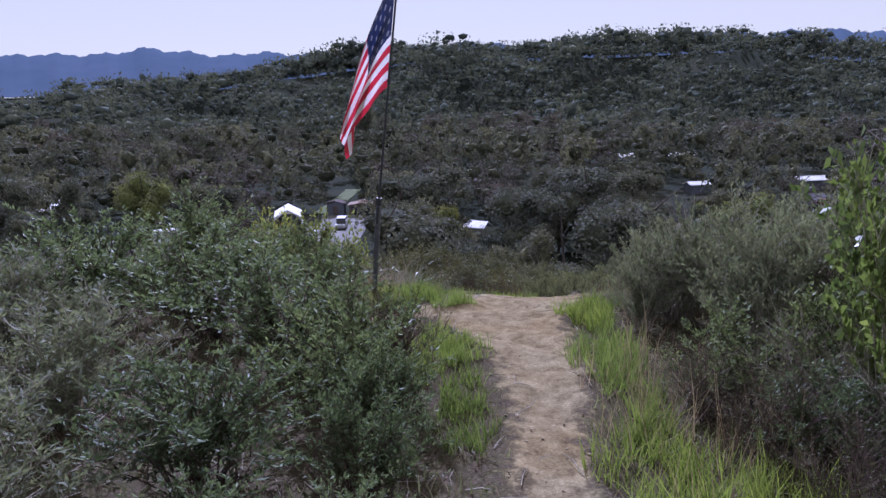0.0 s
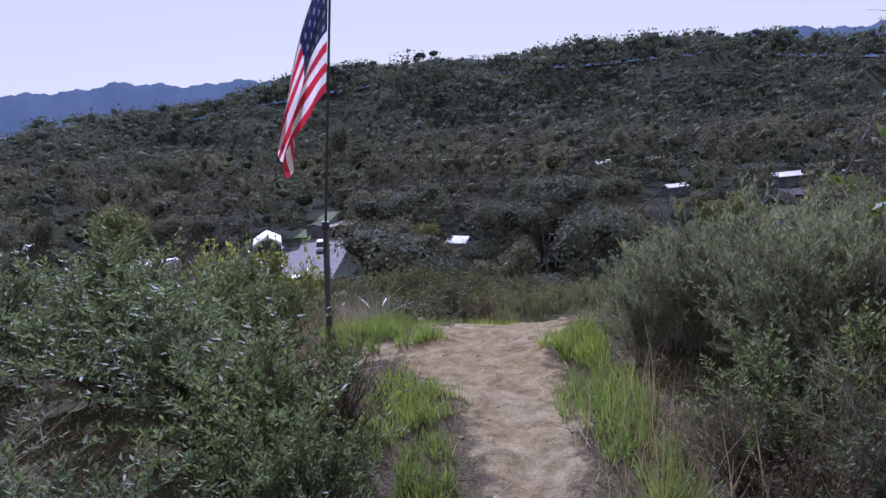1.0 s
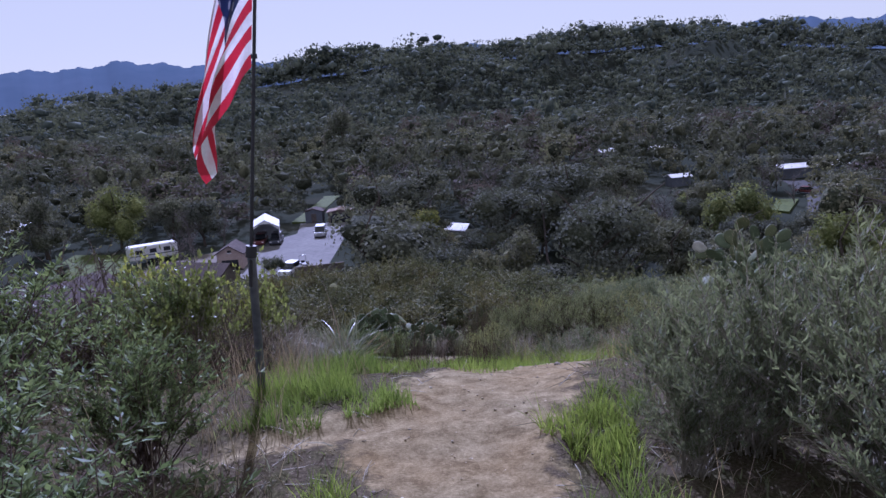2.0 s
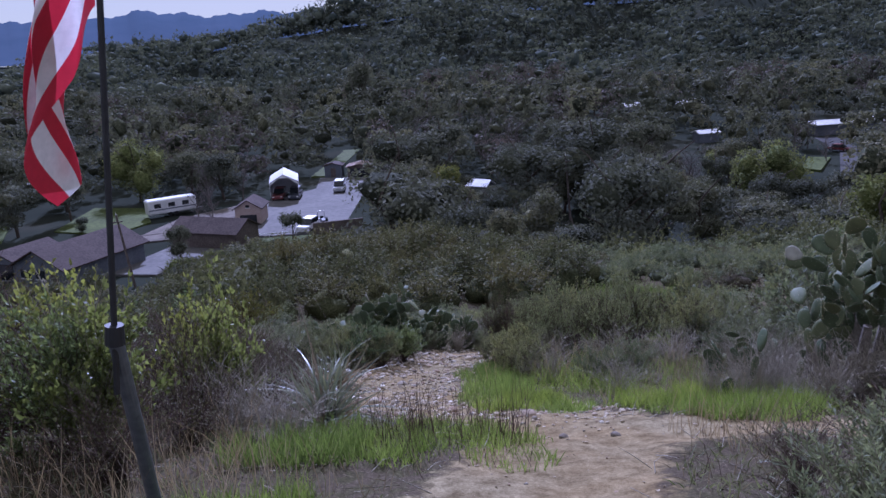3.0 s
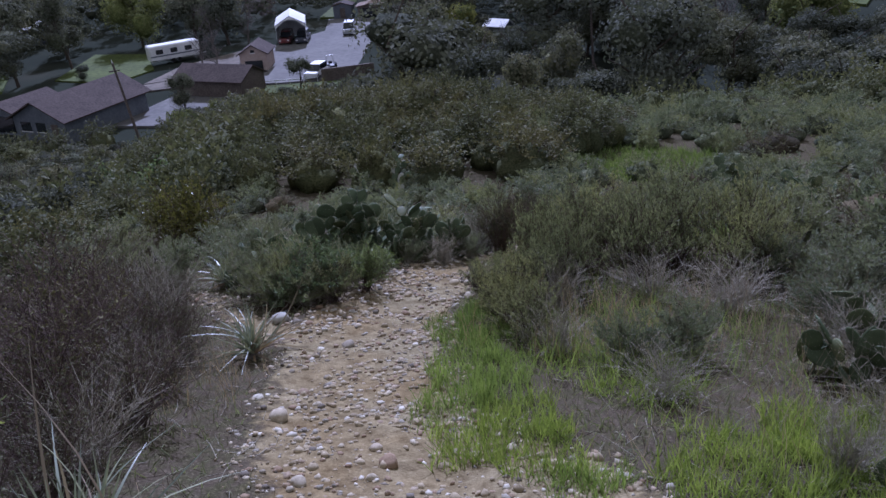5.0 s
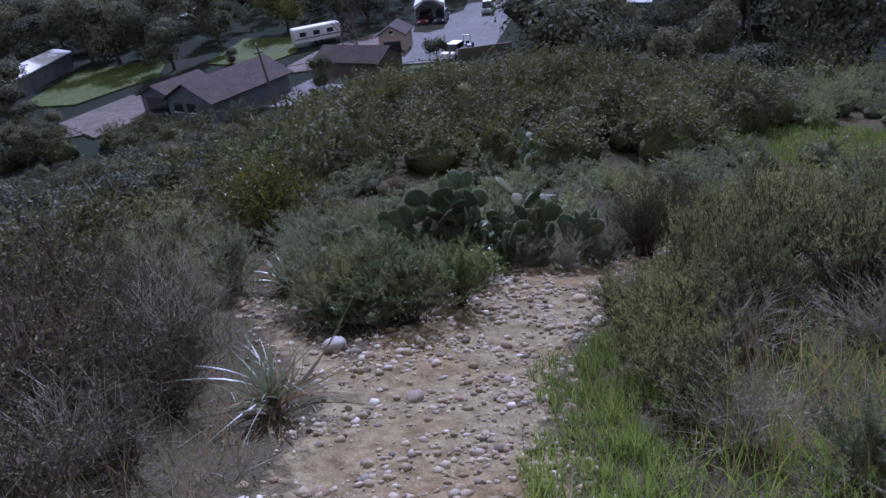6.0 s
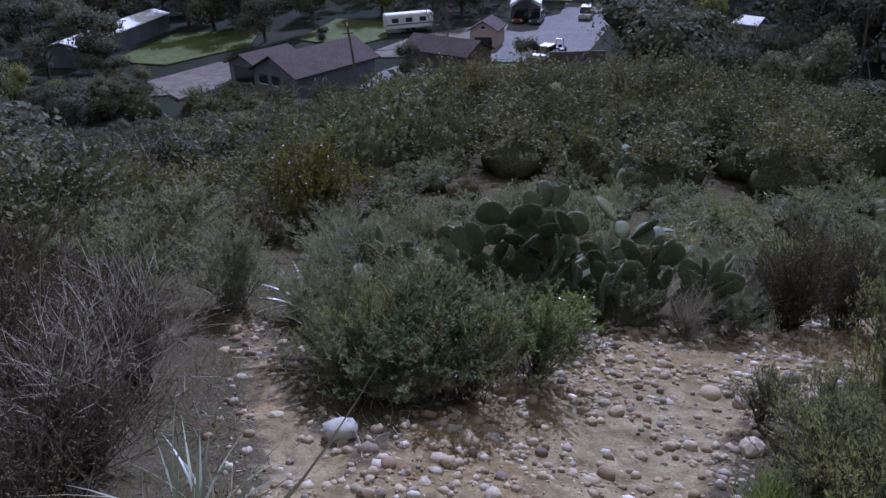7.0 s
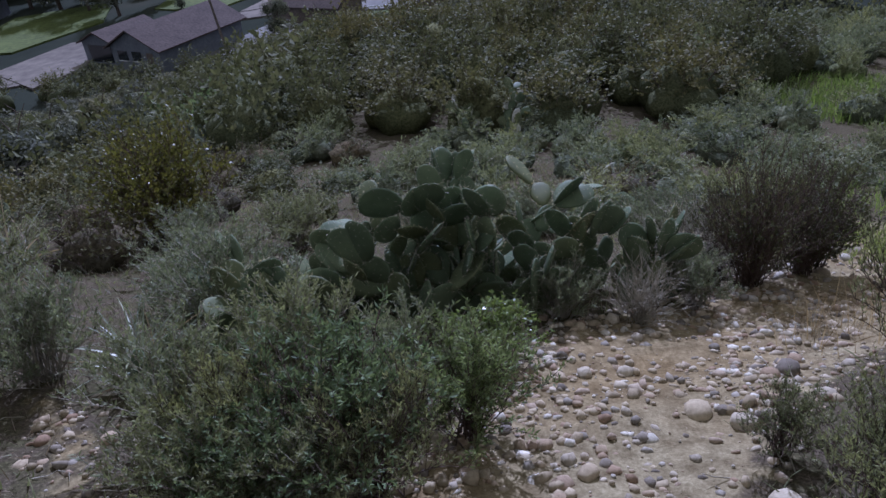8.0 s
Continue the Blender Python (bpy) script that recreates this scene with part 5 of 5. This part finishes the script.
def backdrop():
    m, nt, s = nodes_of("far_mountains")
    # Blue air haze painted as base colour plus a faint glow; no lamp here.
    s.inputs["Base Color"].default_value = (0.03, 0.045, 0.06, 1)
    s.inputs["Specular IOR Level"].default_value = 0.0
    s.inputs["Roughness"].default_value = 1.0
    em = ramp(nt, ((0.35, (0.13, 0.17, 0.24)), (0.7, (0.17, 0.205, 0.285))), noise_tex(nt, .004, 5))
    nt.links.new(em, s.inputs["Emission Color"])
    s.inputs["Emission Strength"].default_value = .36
    az = np.radians(np.linspace(-50, 50, 500))
    deg = np.degrees(az)
    el = 2.42 + .016 * (deg + 30) + .20 * np.sin(deg * .31 + 2.4) + .14 * np.sin(deg * .83 + .6) + .10 * np.sin(deg * 2.3 + 2) + .05 * np.sin(deg * 6.1) + .03 * np.sin(deg * 13)
    rows = []
    for rho, k in ((3600, -.05), (4000, .55), (4400, 1.0), (4700, .8)):
        r = rho + 60 * np.sin(deg * 1.7 + k * 5)
        rows.append(np.stack([r * np.sin(az), r * np.cos(az), np.tan(np.radians(el)) * 4400 * k], 1))
    v = np.stack(rows, 0)
    idx = np.arange(v.shape[0] * v.shape[1]).reshape(v.shape[:2])
    f = np.stack([idx[:-1, :-1], idx[:-1, 1:], idx[1:, 1:], idx[1:, :-1]], -1).reshape(-1, 4)
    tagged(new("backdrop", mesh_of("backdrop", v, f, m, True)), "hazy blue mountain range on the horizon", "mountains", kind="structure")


backdrop()


# ---- scrub over the middle of the spur ----
def middle_scrub():
    rng = np.random.default_rng(31)
    made = []
    spots = [(x, y) for x, y in zip(-4.5 + 9 * rng.uniform(-1, 1, 420), 31.5 + 8.5 * rng.uniform(-1, 1, 420)) if ((x + 4.5) / 9) ** 2 + ((y - 31.5) / 8.5) ** 2 < 1 and worn_at(x, y) < -.3]
    for x, y in spots:
        if any((x - a) ** 2 + (y - b) ** 2 < 1.15 for a, b in made):
            continue
        made.append((x, y))
        plant("scrub_far", "scrub_oak", x, y, rng.uniform(1.2, 1.9), rng.uniform(.85, 1.3), LABELS["scrub"][1], "shrub", "scrub on the knoll")
    count = 0
    ty = 12.5 + 26 * rng.uniform(size=9000) ** 1.4
    tx = rng.uniform(-6 - .1 * ty, 4 + .5 * ty)
    for x, y, w in zip(tx.tolist(), ty.tolist(), worn_at(tx, ty).tolist()):
        if count >= 290:
            break
        if w > -.45 or (-9.8 < x < 1.2 and y > 23) or (-4 < x < 3.4 and y < 15.9) or math.hypot(x - 5, y - 26.7) < 2.2:
            continue
        if any((x - a) ** 2 + (y - b) ** 2 < .55 for a, b in made):
            continue
        made.append((x, y))
        k = rng.uniform()
        kind = ("sage" if k < .72 else "rusty" if k < .85 else "broom" if k < .93 else "scrub") if x > -3 else ("scrub" if k < .45 else "rusty" if k < .75 else "sage")
        name, label, category = LABELS[kind]
        tall = float(np.interp(y, (14, 22, 27), (.6, .7, 1)))
        plant(kind if y < 13.6 else kind + "_far", name, x, y, tall * rng.uniform(.6, 1.0), (.3 + .7 * tall) * rng.uniform(.5, .85), label, category, "brush on the spur")
        count += 1
    return made


middle_scrub()


def flank():
    """Brush on the near flanks to both sides of the trail."""
    rng = np.random.default_rng(41)
    made = []
    tx, ty = np.concatenate([rng.uniform(-13, -4.2, 700), rng.uniform(4.3, 14, 700)]), rng.uniform(-4, 23, 1400)
    for x, y in zip(tx.tolist(), ty.tolist()):
        if (x > 0 and (y > 12.5 or math.hypot(x - 7.4, y - 9.8) < .6)) or (x > -6 - .1 * y and y > 12.5 and x < 0) or any((x - a) ** 2 + (y - b) ** 2 < .8 for a, b in made) or len(made) > 250:
            continue
        made.append((x, y))
        k = rng.uniform()
        kind = ("scrub" if k < .6 else "rusty") if x < 0 else "scrub" if k < .4 else "rusty" if k < .6 else "sage" if k < .9 else "broom"
        name, label, category = LABELS[kind]
        h = rng.uniform(.8, 1.5)
        if free(x, y, float(land(x, y)) + h, 0):
            plant(kind + "_far", name, x, y, h, rng.uniform(.6, 1.0), label, category, "brush on the flanks")


flank()


def far_scrub():
    """The brush that runs on down the spur and over its flanks."""
    rng = np.random.default_rng(77)
    for mat, kinds, n, sz in ((SAGE, "sage", 420, (.6, 1.1)), (SCRUB, "scrub", 760, (1.0, 2.2)), (LAUREL, "laurel", 110, (.8, 1.6))):
        wood, leaf = shrub_geo(rng, 1.0, .62, stems=18, twigs=7, per_twig=2, leaf=.105, wide=.056, up=.5, start=.35)
        heart = heart_geo(rng, 5, 1, .5, .7)
        spots = []
        ty = rng.uniform(4, 62, 20000)
        tx = rng.uniform(-12 - .75 * ty, 8 + .62 * ty)
        for x, y, w, z in zip(tx.tolist(), ty.tolist(), worn_at(tx, ty).tolist(), land(tx, ty).tolist()):
            if len(spots) >= n:
                break
            if kinds == "sage" and (x < -6 or y < 24):
                if rng.uniform() < .85:
                    continue
            if kinds != "sage" and -6 < x < 14 and y < 46:
                continue
            inner = -4.3 - .12 * y < x < 4.2 + .5 * y and y < 38
            if inner or w > -.7:
                continue
            if y < 22 and x > -14:
                continue
            s = rng.uniform(*sz)
            if not free(x, y, z + s, 0):
                continue
            spots.append((x, y, z, s * rng.uniform(.9, 1.3), s))
        stuff("brush_cover", scatter(leaf, spots, rng), mat, "low brush covering the flanks of the spur", "brush")
        stuff("brush_cover", scatter(heart, spots, rng), SAGE_MASS if kinds == "sage" else SCRUB_MASS, "dark solid cores inside the low brush on the flanks", "brush", True)


far_scrub()


# ---- grass ----
def in_patch(rng, n, cx, cy, rx, ry):
    a, q = rng.uniform(0, 6.28, n), np.sqrt(rng.uniform(0, 1, n))
    q = q * (1 + .22 * np.sin(a * 3 + cx * 9) + .15 * np.sin(a * 7 + cy * 5))
    return cx + rx * q * np.cos(a), cy + ry * q * np.sin(a)


def grass_patch(cx, cy, rx, ry, n, tall, mat, name, label, seed, wide=.005, lean=.25):
    rng = np.random.default_rng(seed)
    x, y = in_patch(rng, n, cx, cy, rx, ry)
    clump = np.sin(x * 9 + 3 * np.sin(y * 7)) * np.sin(y * 8 + 2 * np.sin(x * 6))
    keep = clump + rng.normal(0, .5, n) > -.35
    x, y = x[keep], y[keep]
    w = worn_at(x, y)
    at = np.stack([x, y, land(x, y) + rough_land(x, y, w) - .01], 1)
    way = rng.normal(0, lean, (len(x), 3)) + np.array([0, 0, 1])
    L = tall * rng.uniform(.35, 1.2, len(x)) * (1 + .4 * clump[keep])
    stuff(name, blades(at, way, L, wide, .25, rng, 2), mat, label, "grass")


FRESH = "fresh bright green spring grass in a tuft at the trail edge"
for i, (cx, cy, rx, ry, n, tall) in enumerate((
        (-.92, 3.75, .32, .3, 2600, .16), (-.47, 3.33, .2, .17, 1100, .13), (-.3, 5.25, .75, .8, 5500, .105), (-.95, 5.0, .4, .5, 2200, .2), (.2, 8.75, .38, 1.0, 4600, .17), (.45, 7.6, .4, .55, 2600, .15), (.75, 7.0, .25, .25, 900, .12), (1.95, 7.0, .68, .92, 8000, .19), (2.0, 6.15, .6, .42, 3600, .18), (1.35, 8.3, .4, .25, 700, .1),
        (-.36, .55, .16, .6, 1300, .14), (-.5, 1.6, .28, .5, 2500, .15), (.62, 1.2, .22, .9, 1800, .18), (.66, 2.6, .2, .4, 1500, .15), (.55, -.2, .25, .6, 1300, .2), (.85, -.6, .35, .5, 1100, .24), (-1.0, 3.1, .22, .25, 800, .13),
        (.05, 10.0, .3, .45, 1600, .16), (.3, 10.7, .25, .35, 1100, .16), (.55, 9.9, .4, .4, 1800, .17), (.86, 3.05, .14, .22, 500, .12), (1.5, 15.2, .5, .6, 1800, .15))):
    grass_patch(cx, cy, rx, ry, n, tall, GRASS, "grass", FRESH, 100 + i)
grass_patch(5.0, 26.5, 2.6, 2.6, 7000, .3, GRASS, "grass", "bright green grass hollow between the sagebrush", 140, .018)
grass_patch(1.3, 8.7, .55, .8, 1500, .3, GRASS, "grass", "thin green grass between dry twigs", 142, .004, .4)
grass_patch(1.9, 9.6, 1.1, 1.2, 1500, .3, GRASS, "grass", "thin green grass between dry twigs", 143, .004, .35)
grass_patch(1.0, 11.0, .9, .7, 800, .28, GRASS, "grass", "thin green grass between the shrubs", 144, .004, .35)
grass_patch(3.6, 15.5, 1.8, 2.6, 3800, .35, GRASS, "grass", "green grass between the sagebrush", 141, .007)
for i, (cx, cy, rx, ry, n, tall) in enumerate(((-.2, 5.3, .6, .7, 420, .38), (-1.1, 4.2, .5, .5, 160, .4), (.9, .4, .6, .9, 500, .4), (1.9, 7.4, .9, .8, 260, .4), (1.2, 9.6, .9, .9, 700, .4), (2.6, 10.0, 1.0, .9, 700, .45), (-1.6, 3.0, .8, 1.0, 500, .45), (1.5, 5.2, .4, .4, 160, .3),
                                               (-1.7, 4.6, .7, .8, 500, .4), (.9, 12.9, .5, .4, 200, .3), (3.2, 9.0, 1.0, 1.0, 500, .5), (-1.9, 8.6, .5, .9, 260, .35))):
    grass_patch(cx, cy, rx, ry, n, tall, STRAW if i else RUSTY, "dry_grass", "thin dry stalks standing in the grass", 160 + i, .0035, .18)


def weeds(name, mat, n, tall, seed, wide, label):
    """Thin low growth over all the ground that is not walked on."""
    rng = np.random.default_rng(seed)
    n = int(n * 1.5)
    x, y = rng.uniform(-5.5, 4.6, n), rng.uniform(-2.6, 21, n)
    w = worn_at(x, y)
    keep = (w < -.02 - .1 * rng.uniform(size=n)) & (np.sin(x * 2.3 + seed) * np.sin(y * 1.9 + seed) + rng.normal(0, .6, n) > -.2)
    x, y, w = x[keep], y[keep], w[keep]
    at = np.stack([x, y, land(x, y) + rough_land(x, y, w) - .01], 1)
    way = rng.normal(0, .45, (len(x), 3)) + np.array([0, 0, 1])
    stuff(name, blades(at, way, tall * rng.uniform(.4, 1.3, len(x)), wide, .4, rng, 2), mat, label, "weeds")


weeds("weeds", BROOM, 38000, .10, 3, .009, "low green weeds between the shrubs")
weeds("dry_weeds", STRAW, 34000, .13, 4, .004, "low dry weeds and straw between the shrubs")
weeds("brown_weeds", RUSTY, 9000, .22, 6, .003, "thin brown stalks between the shrubs")


# ---- stones on the trail ----
def stone_meshes():
    out = []
    for i in range(8):
        rng = np.random.default_rng(300 + i)
        bm = bmesh.new()
        bmesh.ops.create_icosphere(bm, subdivisions=2, radius=.5)
        ax = rng.uniform(.75, 1.25, 3) * np.array([1, .85, .7])
        for v in bm.verts:
            n = noise.noise(v.co * 2.2 + Vector((i * 7, 3, 1))) * .16
            c = Vector((round(v.co.x * 2.6) / 2.6, round(v.co.y * 2.6) / 2.6, round(v.co.z * 2.6) / 2.6))
            v.co = v.co.lerp(c, .28 if i % 2 else .1) * (1 + n)
            v.co = Vector((v.co.x * ax[0], v.co.y * ax[1], v.co.z * ax[2]))
        for f in bm.faces:
            f.smooth = i % 3 != 0
        me = bpy.data.meshes.new("stone")
        bm.to_mesh(me)
        bm.free()
        me.materials.append(COBBLE)
        out.append(me)
    return out


STONES = stone_meshes()


def lay_stones():
    rng = np.random.default_rng(55)
    big, small = [], []
    tx, ty = rng.uniform(-3.0, 4.4, 200000), rng.uniform(-3, 15.5, 200000)
    for x, y, w in zip(tx.tolist(), ty.tolist(), worn_at(tx, ty).tolist()):
        rocky = np.interp(y, (-3, 3, 5, 6, 7, 9, 12, 15), (.12, .12, .13, .28, .85, 1, 1, .6))
        heap = math.sin(x * 3.1 + 2 * math.sin(y * 2.3)) * math.sin(y * 3.7 + 1.5 * math.sin(x * 2.9))
        if w < -.06 - rng.uniform(0, .16) or rng.uniform() > rocky * (.62 + .55 * heap):
            continue
        if rocky > .25 and rng.uniform() < .045 and len(big) < 270:
            big.append((x, y, rng.uniform(.028, .07) * float(np.interp(y, (6, 9, 11), (.7, .85, 1))) * (1 + rng.uniform() ** 4 * 1.3)))
        elif len(small) < 21000:
            small.append((x, y, (.006 + .062 * rng.uniform() ** 3.4) * float(np.interp(y, (6, 9, 11), (.65, .8, 1))) * (.35 + .65 * min(1, rocky * 1.6))))
    big += [(-2.08, 10.5, .12), (.55, 5.4, .085), (.85, 5.3, .07), (.42, 6.62, .13), (-.2, 7.3, .11), (-1.0, 8.0, .13), (-.1, 11.9, .14), (.35, 12.3, .13), (.1, 11.2, .16), (-.9, 9.7, .13), (-1.0, 8.55, .10), (.45, 12.05, .11), (-1.25, 8.35, .09)]
    for x, y, s in big:
        z = float(land(x, y) + rough_land(np.array(x), np.array(y), worn_at(x, y)))
        ob = new("stone", STONES[int(rng.integers(8))])
        ob.matrix_basis = pose(x, y, z + s * rng.uniform(-.08, .12), rng.uniform(-15, 15), rng.uniform(-15, 15), rng.uniform(0, 360)) @ Matrix.Diagonal((s, s, s, 1))
        tagged(ob, "rounded pale cobble lying on the sandy trail" if s < .1 else "large pale rounded cobble on the stony trail", "stone", "cobbles on the trail")
    rock = STONES[5].copy()
    rock.materials[0] = STONE
    ob = new("rock", rock)
    ob.matrix_basis = pose(-1.70, 10.45, float(land(-1.70, 10.45)) + .035, 12, 8, 40) @ Matrix.Diagonal((.165, .14, .145, 1))
    tagged(ob, "white angular rock at the edge of the stony trail", "stone", "cobbles on the trail")
    bm = bmesh.new()
    bmesh.ops.create_icosphere(bm, subdivisions=1, radius=.5)
    v = np.array([p.co for p in bm.verts])
    f = [[p.index for p in q.verts] for q in bm.faces]
    bm.free()
    sets = []
    sx, sy = np.array(small)[:, 0], np.array(small)[:, 1]
    low = (land(sx, sy) + rough_land(sx, sy, worn_at(sx, sy))).tolist()
    for (x, y, s), z in zip(small, low):
        d = v * (1 + rng.normal(0, .2, v.shape)) * rng.uniform(.6, 1.2, 3) * np.array([1, 1, .85]) * s * rng.uniform(.8, 1.5)
        a = rng.uniform(0, 6.28)
        sets.append((np.stack([d[:, 0] * math.cos(a) - d[:, 1] * math.sin(a) + x, d[:, 0] * math.sin(a) + d[:, 1] * math.cos(a) + y, d[:, 2] * .8 + z + rng.uniform(-.15, .15) * s], 1), f))
    stuff("gravel", joined(*sets), COBBLE, "loose gravel and pebbles strewn over the trail", "gravel")


lay_stones()


def litter():
    rng = np.random.default_rng(91)
    n = 2600
    x, y = rng.uniform(-3.5, 3.5, n), rng.uniform(-2, 15, n)
    w = worn_at(x, y)
    keep = w < .12
    x, y, w = x[keep], y[keep], w[keep]
    a, L = rng.uniform(0, 6.28, len(x)), rng.uniform(.05, .28, len(x))
    p = np.stack([x, y, land(x, y) + rough_land(x, y, w) + .006], 1)
    d = np.stack([np.cos(a) * L, np.sin(a) * L, rng.normal(.012, .02, len(x))], 1)
    q = p + d
    q[:, 2] = np.maximum(q[:, 2], land(q[:, 0], q[:, 1]))
    mid = (p + q) / 2 + rng.normal(0, .012, p.shape)
    stuff("twig_litter", tubes(np.stack([p, mid, q], 1), np.tile([.0028, .0024, .001], (len(x), 1)), 3), TWIG, "dry twigs scattered on the ground", "twigs")


litter()
